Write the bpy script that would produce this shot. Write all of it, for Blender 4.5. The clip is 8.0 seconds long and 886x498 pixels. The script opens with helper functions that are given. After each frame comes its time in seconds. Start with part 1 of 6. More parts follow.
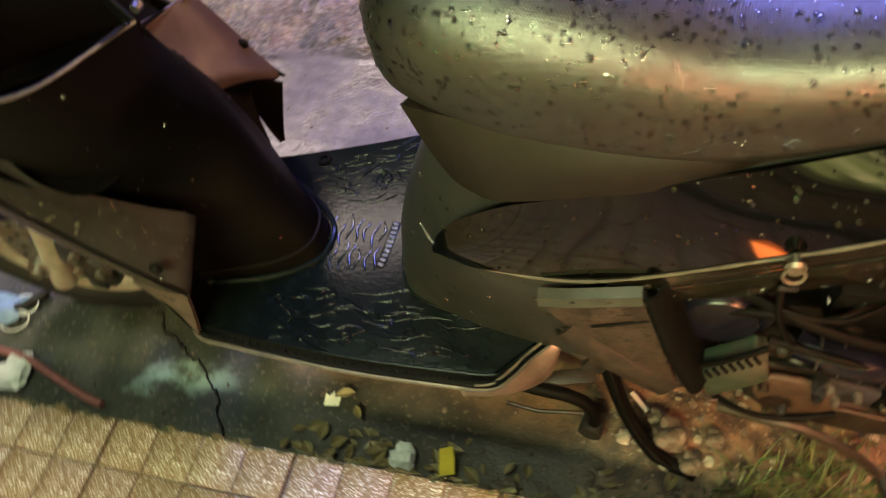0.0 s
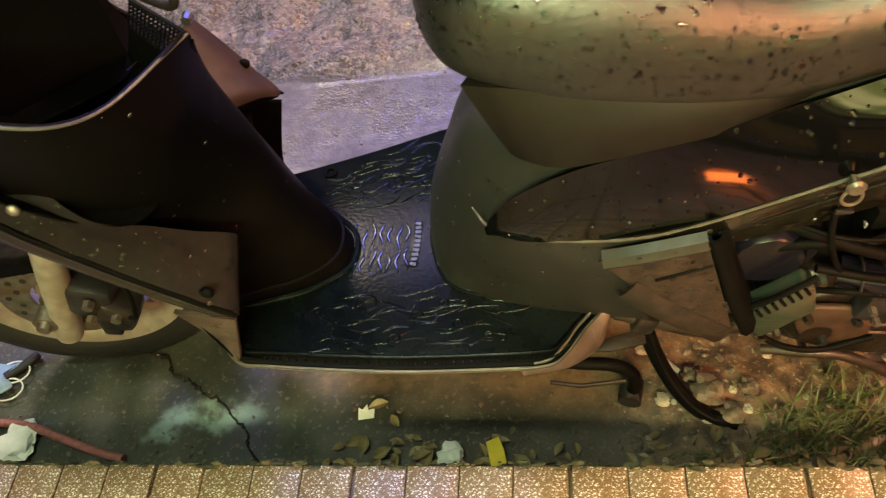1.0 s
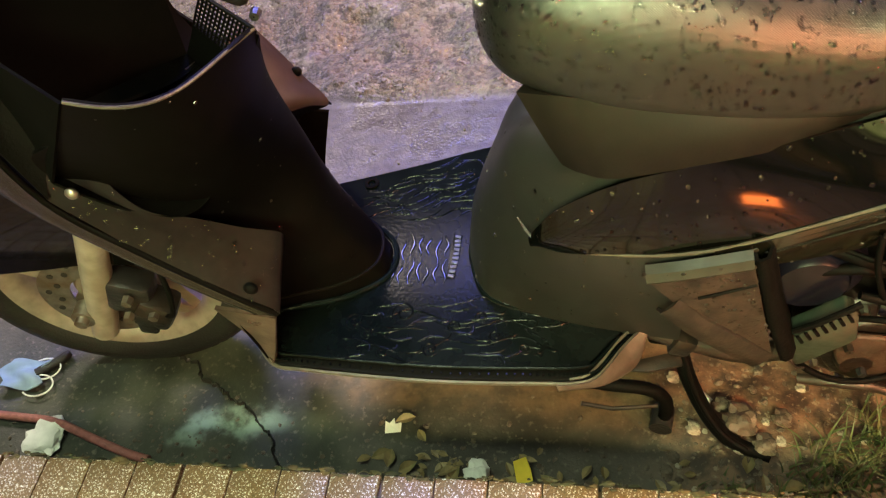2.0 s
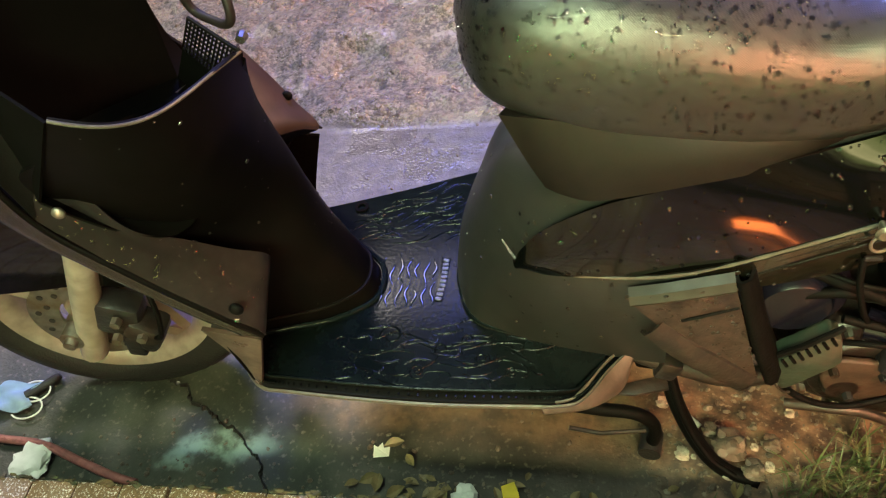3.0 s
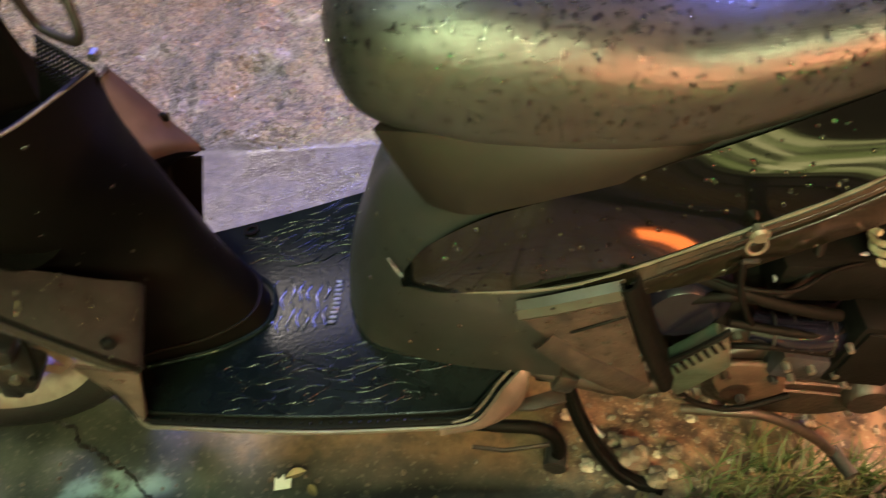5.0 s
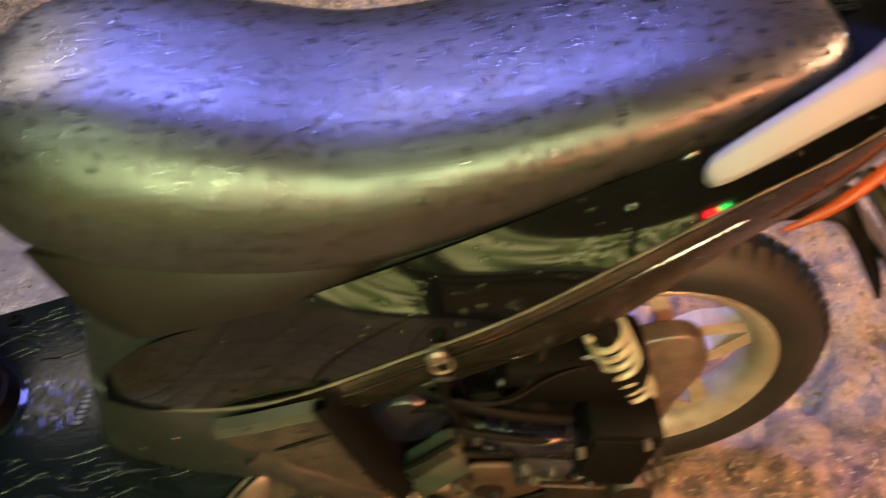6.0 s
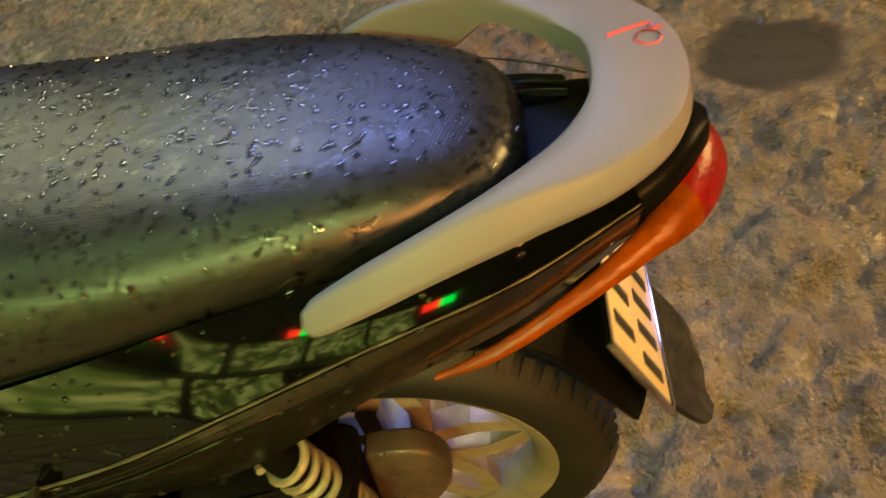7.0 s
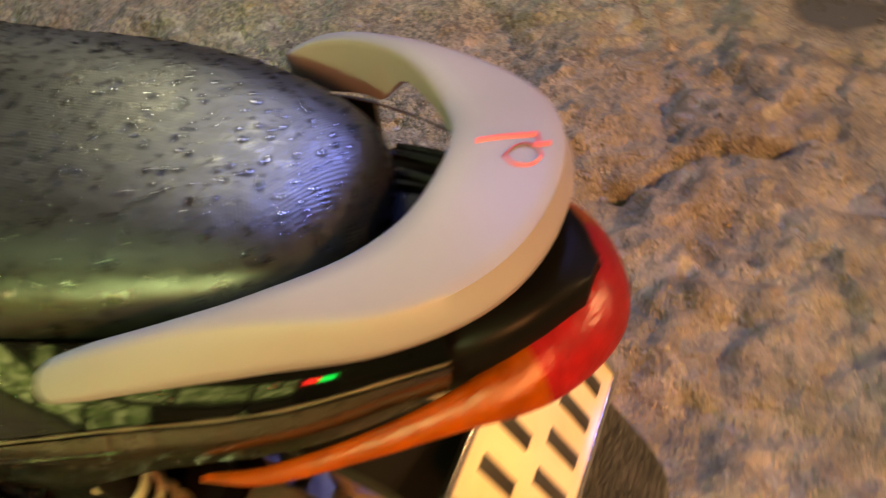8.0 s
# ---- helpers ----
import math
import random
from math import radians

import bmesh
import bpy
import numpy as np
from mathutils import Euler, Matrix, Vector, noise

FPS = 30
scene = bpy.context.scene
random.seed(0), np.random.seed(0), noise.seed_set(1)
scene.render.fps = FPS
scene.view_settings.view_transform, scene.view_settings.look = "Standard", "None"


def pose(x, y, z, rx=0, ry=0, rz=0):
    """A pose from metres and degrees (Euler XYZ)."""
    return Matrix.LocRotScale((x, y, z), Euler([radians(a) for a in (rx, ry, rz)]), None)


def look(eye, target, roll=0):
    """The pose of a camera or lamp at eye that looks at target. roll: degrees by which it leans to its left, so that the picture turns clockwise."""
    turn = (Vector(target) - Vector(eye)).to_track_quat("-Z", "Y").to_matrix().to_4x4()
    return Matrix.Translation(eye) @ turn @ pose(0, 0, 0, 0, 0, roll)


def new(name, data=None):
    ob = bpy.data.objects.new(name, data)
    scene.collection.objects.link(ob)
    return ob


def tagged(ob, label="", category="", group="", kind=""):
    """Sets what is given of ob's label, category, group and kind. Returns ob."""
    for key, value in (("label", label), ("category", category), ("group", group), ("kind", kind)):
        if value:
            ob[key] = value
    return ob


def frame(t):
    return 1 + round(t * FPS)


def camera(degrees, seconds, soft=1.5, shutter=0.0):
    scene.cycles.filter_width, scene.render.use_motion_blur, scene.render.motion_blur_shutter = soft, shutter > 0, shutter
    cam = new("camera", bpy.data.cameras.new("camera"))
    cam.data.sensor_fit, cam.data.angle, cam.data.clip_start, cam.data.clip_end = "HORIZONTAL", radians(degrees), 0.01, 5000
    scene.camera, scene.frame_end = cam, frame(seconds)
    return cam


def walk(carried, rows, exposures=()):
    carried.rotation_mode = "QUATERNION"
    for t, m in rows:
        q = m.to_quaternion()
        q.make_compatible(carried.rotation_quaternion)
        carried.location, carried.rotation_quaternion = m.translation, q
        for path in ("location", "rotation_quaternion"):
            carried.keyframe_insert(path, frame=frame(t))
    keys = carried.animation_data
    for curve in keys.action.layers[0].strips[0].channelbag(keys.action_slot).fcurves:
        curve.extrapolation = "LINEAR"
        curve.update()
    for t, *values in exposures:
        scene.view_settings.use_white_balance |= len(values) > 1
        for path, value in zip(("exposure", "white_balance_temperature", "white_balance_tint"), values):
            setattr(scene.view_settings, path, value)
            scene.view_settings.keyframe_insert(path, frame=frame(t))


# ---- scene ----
cam = camera(57.18, 8.0, soft=1.2, shutter=0.7)
PATH = [
    (0, (0.5241, 0.2351, 1.1873), (0.2017, 0.8852, 0.2316), -15.28),
    (0.5, (0.4076, 0.1934, 1.1994), (0.1815, 0.8849, 0.2452), -17.33),
    (1, (0.3687, 0.1579, 1.1922), (0.1716, 0.8662, 0.2438), -14.76),
    (1.5, (0.3354, 0.1343, 1.1835), (0.1189, 0.8631, 0.2551), -12.94),
    (3, (0.3577, 0.1141, 1.176), (0.1361, 0.8976, 0.2945), -11.73),
    (3.5, (0.3661, 0.1148, 1.1701), (0.1573, 0.91, 0.2961), -11.05),
    (4, (0.3585, 0.1158, 1.1635), (0.1672, 0.918, 0.2917), -10.12),
    (4.2, (0.361, 0.1159, 1.1598), (0.1782, 0.9192, 0.2872), -9.82),
    (5.3, (0.4457, 0.1664, 1.1491), (0.366, 0.9811, 0.2717), -7.74),
    (5.5, (0.4945, 0.1992, 1.1582), (0.4294, 1.0108, 0.2767), -7.42),
    (5.8, (0.6009, 0.2335, 1.1643), (0.5372, 1.0516, 0.2887), -7.14),
    (6.1, (0.7295, 0.2631, 1.16), (0.6567, 1.0856, 0.2892), -7.49),
    (6.5, (0.8662, 0.3568, 1.137), (0.7972, 1.1519, 0.2409), -7.56),
    (6.7, (0.9216, 0.3905, 1.1177), (0.8718, 1.1913, 0.2254), -6.38),
    (7, (0.9972, 0.4412, 1.1222), (0.9033, 1.2243, 0.2178), -6.81),
    (7.1, (1.0191, 0.4584, 1.1327), (0.8992, 1.2229, 0.2156), -7.92),
    (7.3, (1.0691, 0.4715, 1.1269), (0.8769, 1.2338, 0.2203), -9.12),
    (7.5, (1.137, 0.4965, 1.1223), (0.8393, 1.2382, 0.2272), -9.39),
    (7.7, (1.176, 0.5326, 1.1185), (0.8304, 1.2441, 0.2161), -10.26),
    (8, (1.2118, 0.6244, 1.0776), (0.8093, 1.3065, 0.1761), -9.42),
]
walk(cam, [(t, look(eye, target, roll)) for t, eye, target, roll in PATH],
     [(0, 0.16, 6800, 21), (1.5, 0.20, 6800, 22), (3, 0.38, 6100, 17), (4.2, 0.38, 6100, 17), (5.3, 0.28, 6500, 17), (6.1, -0.10, 6600, 17), (6.5, -0.30, 6650, 16), (6.8, -0.48, 7600, 4), (7.05, -0.94, 9300, -34), (7.6, -0.47, 8000, -11), (8, -0.45, 7900, -11)])

# ---------- world and lights ----------
world = bpy.data.worlds.new("night")
scene.world = world
world.use_nodes = True
world.node_tree.nodes["Background"].inputs[0].default_value = (0.105, 0.095, 0.12, 1)
world.node_tree.nodes["Background"].inputs[1].default_value = 0.6


def lamp(name, eye, target, watts, colour, w, h, spread=180):
    data = bpy.data.lights.new(name, "AREA")
    data.shape, data.size, data.size_y, data.energy, data.color = "RECTANGLE", w, h, watts, colour
    data.spread = radians(spread)
    ob = new(name, data)
    ob.matrix_world = look(eye, target)
    return ob


lamp("green_shop_light", (0.25, -1.35, 2.3), (0.34, 0.76, 0.72), 11, (0.70, 1.0, 0.44), 1.3, 0.22, 46)
lamp("porch_light", (-0.30, 0.20, 2.9), (-0.28, 0.72, 0.0), 7, (0.74, 1.0, 0.62), 1.0, 0.22, 80)
lamp("awning_light", (0.0, -1.7, 2.3), (0.0, -1.7, 0.14), 6, (1.0, 0.86, 0.5), 2.2, 0.3, 80)
lamp("warm_shop_light", (0.7, -1.5, 2.3), (0.3, 0.8, 0.3), 29, (1.0, 0.51, 0.35), 0.8, 0.3)
lamp("orange_lantern_light", (0.625, -0.080, 0.174), (0.62, 0.7, 0.5), 0.2, (1.0, 0.22, 0.04), 0.06, 0.05)
lamp("orange_shop_light", (2.9, -1.7, 2.5), (1.12, 0.74, 0.66), 9, (1.0, 0.36, 0.15), 0.8, 0.6, 28)
lamp("blue_sign_light", (0.22, 3.9, 4.9), (0.40, 0.85, 0.5), 44, (0.22, 0.25, 1.0), 1.5, 1.3, 56)
lamp("street_light", (-2.8, 4.8, 5.6), (0.0, 1.8, 0.0), 280, (1.0, 0.91, 0.76), 1.6, 1.2)
lamp("sodium_light", (5.2, 2.4, 3.0), (1.5, 1.4, 0.0), 200, (1.0, 0.56, 0.30), 1.1, 0.5, 110)

# ---------- materials ----------


def material(name, base, rough=0.5, metal=0.0, scale=30.0, vary=0.25, bump=0.0, bump_scale=None, coat=0.0, second=None,
             rough_vary=0.1, mix_scale=4.0, spec=0.5, trans=0.0):
    """A surface with colour variation at two scales, uneven gloss and fine relief."""
    m = bpy.data.materials.new(name)
    m.use_nodes = True
    nt = m.node_tree
    p = nt.nodes["Principled BSDF"]
    co = nt.nodes.new("ShaderNodeTexCoord")

    def noise_node(sc, detail=6.0):
        n = nt.nodes.new("ShaderNodeTexNoise")
        n.inputs["Scale"].default_value, n.inputs["Detail"].default_value = sc, detail
        nt.links.new(co.outputs["Object"], n.inputs["Vector"])
        return n

    fine, broad = noise_node(scale), noise_node(mix_scale)
    dark = tuple(c * (1 - vary) for c in base)
    light = tuple(min(1.0, c * (1 + vary)) for c in base)
    ramp = nt.nodes.new("ShaderNodeValToRGB")
    ramp.color_ramp.elements[0].position, ramp.color_ramp.elements[1].position = 0.3, 0.7
    ramp.color_ramp.elements[0].color, ramp.color_ramp.elements[1].color = (*dark, 1), (*light, 1)
    nt.links.new(fine.outputs["Fac"], ramp.inputs["Fac"])
    mix = nt.nodes.new("ShaderNodeMix")
    mix.data_type = "RGBA"
    other = second or tuple(c * (1 - vary * 0.8) for c in base)
    mask = nt.nodes.new("ShaderNodeMapRange")
    mask.inputs["From Min"].default_value, mask.inputs["From Max"].default_value = 0.48, 0.64
    nt.links.new(broad.outputs["Fac"], mask.inputs["Value"])
    nt.links.new(mask.outputs["Result"], mix.inputs["Factor"])
    nt.links.new(ramp.outputs["Color"], mix.inputs["A"])
    mix.inputs["B"].default_value = (*other, 1)
    nt.links.new(mix.outputs["Result"], p.inputs["Base Color"])
    rr = nt.nodes.new("ShaderNodeMapRange")
    rr.inputs["To Min"].default_value, rr.inputs["To Max"].default_value = max(0.02, rough - rough_vary), min(1, rough + rough_vary)
    rr.inputs["From Min"].default_value, rr.inputs["From Max"].default_value = 0.3, 0.7
    nt.links.new(broad.outputs["Fac"], rr.inputs["Value"])
    nt.links.new(rr.outputs["Result"], p.inputs["Roughness"])
    p.inputs["Metallic"].default_value = metal
    p.inputs["Coat Weight"].default_value, p.inputs["Coat Roughness"].default_value = coat, 0.06
    p.inputs["Specular IOR Level"].default_value = spec
    p.inputs["Transmission Weight"].default_value = trans
    if bump:
        b = nt.nodes.new("ShaderNodeBump")
        b.inputs["Strength"].default_value, b.inputs["Distance"].default_value = bump, 0.004
        n = noise_node(bump_scale or scale * 3, 4.0)
        nt.links.new(n.outputs["Fac"], b.inputs["Height"])
        nt.links.new(b.outputs["Normal"], p.inputs["Normal"])
    return m


M_PANEL = material("dark_plastic", (0.0020, 0.0015, 0.0014), 0.55, scale=60, vary=0.25, bump=0.03, bump_scale=500, spec=0.06)
M_COLUMN = material("brown_column_plastic", (0.0036, 0.0023, 0.0019), 0.56, scale=60, vary=0.3, bump=0.03, bump_scale=400, second=(0.0020, 0.0014, 0.0012), mix_scale=12, spec=0.07)
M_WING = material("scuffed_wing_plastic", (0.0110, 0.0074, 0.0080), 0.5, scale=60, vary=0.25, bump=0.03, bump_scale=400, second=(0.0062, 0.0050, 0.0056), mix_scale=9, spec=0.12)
# same wing plastic, paler and pinker: warm light on the far wing painted in
M_LITWING = material("lit_far_wing_plastic", (0.034, 0.0225, 0.0205), 0.5, scale=60, vary=0.2, bump=0.03, bump_scale=400, second=(0.026, 0.0175, 0.016), mix_scale=9, spec=0.15)
M_POCKET = material("deep_black_plastic", (0.0022, 0.0020, 0.0019), 0.8, scale=80, vary=0.3, bump=0.1, spec=0.03)
M_BASKET = material("black_basket_plastic", (0.0028, 0.0022, 0.0019), 0.6, scale=90, vary=0.3, bump=0.05, bump_scale=260, spec=0.08)
M_RIM = material("worn_basket_rim", (0.055, 0.048, 0.040), 0.35, scale=90, vary=0.4)
M_GREY = material("grey_plastic", (0.0115, 0.0110, 0.0100), 0.48, scale=60, vary=0.2, bump=0.1, bump_scale=500)
M_GLOSS = material("black_gloss_paint", (0.0013, 0.0015, 0.0012), 0.07, spec=0.5, scale=20, vary=0.2, rough_vary=0.03)
M_LOWER = material("dark_lower_paint", (0.0060, 0.0052, 0.0036), 0.2, coat=0.6, scale=40, vary=0.3, bump=0.05, bump_scale=200)
M_BELLY = material("dirty_fairing", (0.078, 0.053, 0.044), 0.34, scale=40, vary=0.35, second=(0.045, 0.031, 0.024), mix_scale=22, bump=0.15)
M_STRUT = material("dirty_strut", (0.020, 0.0135, 0.0105), 0.4, scale=60, vary=0.4, second=(0.009, 0.0062, 0.0048), mix_scale=40, bump=0.2)
M_BLACK = material("black_rubbery_plastic", (0.0026, 0.0023, 0.0022), 0.62, scale=80, vary=0.3, bump=0.2, spec=0.08)
M_COWL = material("black_cowl_paint", (0.0035, 0.0035, 0.0035), 0.42, scale=40, vary=0.2, spec=0.06)
M_RUBBER = material("tyre_rubber", (0.0065, 0.0058, 0.0052), 0.62, scale=90, vary=0.3, bump=0.3, second=(0.013, 0.011, 0.0085))
M_MAT = material("wet_rubber_mat", (0.0021, 0.0034, 0.0034), 0.24, scale=50, vary=0.3, bump=0.12, bump_scale=180, rough_vary=0.1, spec=0.10)
M_RELIEF = material("wet_rubber_relief", (0.0022, 0.0034, 0.0036), 0.13, scale=50, vary=0.3, bump=0.3, bump_scale=160, spec=0.12, rough_vary=0.05)
M_WETBEAD = material("wet_rubber_bead", (0.0034, 0.0060, 0.0064), 0.12, vary=0.3, spec=0.5)
M_ALLOY = material("worn_alloy", (0.27, 0.225, 0.19), 0.42, metal=0.15, scale=40, vary=0.25, bump=0.1, second=(0.22, 0.18, 0.135), mix_scale=9)
M_STEEL = material("dull_steel", (0.28, 0.25, 0.22), 0.45, metal=0.9, scale=60, vary=0.25, bump=0.1, second=(0.22, 0.15, 0.1), mix_scale=20)
M_CHROME = material("chrome", (0.75, 0.73, 0.7), 0.14, metal=1.0, scale=30, vary=0.1)
M_DARKMETAL = material("oily_engine_metal", (0.015, 0.0145, 0.0155), 0.38, metal=0.2, scale=30, vary=0.5, bump=0.4, second=(0.020, 0.013, 0.009), mix_scale=16)
M_ENGINE = material("greenish_engine_cover", (0.026, 0.036, 0.027), 0.4, scale=30, vary=0.3, bump=0.2, second=(0.05, 0.04, 0.03), mix_scale=18)
M_RUST = material("rusty_brown", (0.036, 0.019, 0.012), 0.6, scale=50, vary=0.4, bump=0.3)
M_WHITE = material("white_rail_paint", (0.195, 0.184, 0.212), 0.45, scale=12, vary=0.05, spec=0.3)
M_CREAM = material("cream_spring_paint", (0.26, 0.23, 0.17), 0.35, scale=60, vary=0.3, second=(0.16, 0.12, 0.08), mix_scale=24)
M_RED = material("red_lens", (0.17, 0.004, 0.009), 0.30, scale=60, vary=0.3, spec=0.3, bump=0.25, bump_scale=200)
M_AMBER = material("amber_lens", (0.18, 0.030, 0.0025), 0.32, scale=60, vary=0.3, spec=0.3, bump=0.25, bump_scale=200)
M_PLATE = material("plate_paint", (0.60, 0.52, 0.37), 0.4, scale=20, vary=0.06, second=(0.50, 0.42, 0.27), mix_scale=12)
M_INK = material("plate_ink", (0.02, 0.018, 0.015), 0.5, vary=0.2)
M_REDINK = material("red_print", (0.46, 0.09, 0.15), 0.4, vary=0.2)
M_BADGE = material("pale_badge", (0.050, 0.052, 0.060), 0.3, vary=0.5, scale=120, bump=0.3)
M_TRIM = material("pale_trim_edge", (0.085, 0.070, 0.054), 0.4, metal=0.2, scale=70, vary=0.3)


def seat_material():
    m = material("wet_seat_vinyl", (0.0095, 0.0092, 0.0082), 0.37, scale=25, vary=0.25, second=(0.0075, 0.0078, 0.0074), mix_scale=11, rough_vary=0.08, spec=0.75)
    nt = m.node_tree
    p = nt.nodes["Principled BSDF"]
    co = nt.nodes.new("ShaderNodeTexCoord")
    mp = nt.nodes.new("ShaderNodeMapping")
    mp.inputs["Rotation"].default_value = (radians(35), radians(45), radians(40))
    wv = nt.nodes.new("ShaderNodeTexWave")
    wv.inputs["Scale"].default_value, wv.inputs["Distortion"].default_value = 270.0, 0.0
    nt.links.new(co.outputs["Object"], mp.inputs["Vector"])
    nt.links.new(mp.outputs["Vector"], wv.inputs["Vector"])
    stretch = nt.nodes.new("ShaderNodeMapping")
    stretch.inputs["Scale"].default_value = (75, 75, 11)
    run = nt.nodes.new("ShaderNodeTexNoise")
    run.inputs["Scale"].default_value, run.inputs["Detail"].default_value = 1.0, 3.0
    nt.links.new(co.outputs["Object"], stretch.inputs["Vector"])
    nt.links.new(stretch.outputs["Vector"], run.inputs["Vector"])
    lim = nt.nodes.new("ShaderNodeMapRange")
    lim.inputs["From Min"].default_value, lim.inputs["From Max"].default_value = 0.52, 0.66
    lim.inputs["To Max"].default_value = 0.8
    nt.links.new(run.outputs["Fac"], lim.inputs["Value"])
    dark = nt.nodes.new("ShaderNodeMix")
    dark.data_type = "RGBA"
    nt.links.new(lim.outputs["Result"], dark.inputs["Factor"])
    nt.links.new(p.inputs["Base Color"].links[0].from_socket, dark.inputs["A"])
    dark.inputs["B"].default_value = (0.007, 0.0075, 0.007, 1)
    blot = nt.nodes.new("ShaderNodeTexNoise")
    blot.inputs["Scale"].default_value, blot.inputs["Detail"].default_value, blot.inputs["Roughness"].default_value = 75.0, 4.0, 0.6
    nt.links.new(co.outputs["Object"], blot.inputs["Vector"])
    edge, level, both = nt.nodes.new("ShaderNodeMapRange"), nt.nodes.new("ShaderNodeMapRange"), nt.nodes.new("ShaderNodeMath")
    edge.inputs["From Min"].default_value, edge.inputs["From Max"].default_value = 0.52, 0.68
    nt.links.new(blot.outputs["Fac"], edge.inputs["Value"])
    high = nt.nodes.new("ShaderNodeSeparateXYZ")
    nt.links.new(co.outputs["Object"], high.inputs[0])
    level.inputs["From Min"].default_value, level.inputs["From Max"].default_value = 0.715, 0.75
    nt.links.new(high.outputs["Z"], level.inputs["Value"])
    both.operation = "MULTIPLY"
    nt.links.new(edge.outputs["Result"], both.inputs[0])
    nt.links.new(level.outputs["Result"], both.inputs[1])
    film = nt.nodes.new("ShaderNodeMix")
    film.data_type = "RGBA"
    nt.links.new(both.outputs[0], film.inputs["Factor"])
    nt.links.new(dark.outputs["Result"], film.inputs["A"])
    film.inputs["B"].default_value = (0.010, 0.0105, 0.0105, 1)
    nt.links.new(film.outputs["Result"], p.inputs["Base Color"])
    gloss = nt.nodes.new("ShaderNodeMapRange")
    gloss.inputs["To Min"].default_value, gloss.inputs["To Max"].default_value = 1.0, 0.6
    nt.links.new(both.outputs[0], gloss.inputs["Value"])
    wetter = nt.nodes.new("ShaderNodeMath")
    wetter.operation = "MULTIPLY"
    nt.links.new(p.inputs["Roughness"].links[0].from_socket, wetter.inputs[0])
    nt.links.new(gloss.outputs["Result"], wetter.inputs[1])
    nt.links.new(wetter.outputs[0], p.inputs["Roughness"])
    wet = nt.nodes.new("ShaderNodeTexNoise")
    wet.inputs["Scale"].default_value, wet.inputs["Detail"].default_value = 60.0, 3.0
    nt.links.new(co.outputs["Object"], wet.inputs["Vector"])
    b1, b2 = nt.nodes.new("ShaderNodeBump"), nt.nodes.new("ShaderNodeBump")
    b1.inputs["Strength"].default_value, b1.inputs["Distance"].default_value = 0.24, 0.0007
    b2.inputs["Strength"].default_value, b2.inputs["Distance"].default_value = 0.22, 0.003
    mp2 = nt.nodes.new("ShaderNodeMapping")
    mp2.inputs["Rotation"].default_value = (radians(-35), radians(45), radians(-40))
    wv2 = nt.nodes.new("ShaderNodeTexWave")
    wv2.inputs["Scale"].default_value = 270.0
    nt.links.new(co.outputs["Object"], mp2.inputs["Vector"])
    nt.links.new(mp2.outputs["Vector"], wv2.inputs["Vector"])
    weave = nt.nodes.new("ShaderNodeMath")
    weave.operation = "MULTIPLY"
    nt.links.new(wv.outputs["Fac"], weave.inputs[0])
    nt.links.new(wv2.outputs["Fac"], weave.inputs[1])
    nt.links.new(weave.outputs[0], b1.inputs["Height"])
    nt.links.new(wet.outputs["Fac"], b2.inputs["Height"])
    nt.links.new(b1.outputs["Normal"], b2.inputs["Normal"])
    nt.links.new(b2.outputs["Normal"], p.inputs["Normal"])
    return m


M_SEAT = seat_material()

# ---------- mesh helpers ----------


def finish(name, bm, mat, smooth=True, angle=40):
    bmesh.ops.recalc_face_normals(bm, faces=bm.faces)
    me = bpy.data.meshes.new(name)
    bm.to_mesh(me)
    bm.free()
    if mat:
        me.materials.append(mat)
    if smooth:
        me.polygons.foreach_set("use_smooth", [True] * len(me.polygons))
        me.set_sharp_from_angle(angle=radians(angle))
    return me


def part(name, bm, mat, parent=None, label="", smooth=True, angle=40):
    ob = new(name, finish(name, bm, mat, smooth, angle))
    ob.parent = parent
    return tagged(ob, label)


def thing(name, bm, mat, label, category, group="", kind="", smooth=True, angle=40):
    return tagged(part(name, bm, mat, None, "", smooth, angle), label, category, group, kind)


def spline(points, n):
    """n + 1 points along a Catmull-Rom curve through the given points; all components alike."""
    pts = [np.array(p, float) for p in points]
    pts = [2 * pts[0] - pts[1]] + pts + [2 * pts[-1] - pts[-2]]
    out = []
    for k in range(n + 1):
        s = k / n * (len(pts) - 3)
        i = min(int(s), len(pts) - 4)
        f = s - i
        a, b, c, d = pts[i:i + 4]
        out.append(0.5 * (2 * b + (c - a) * f + (2 * a - 5 * b + 4 * c - d) * f * f + (3 * b - a - 3 * c + d) * f ** 3))
    return out


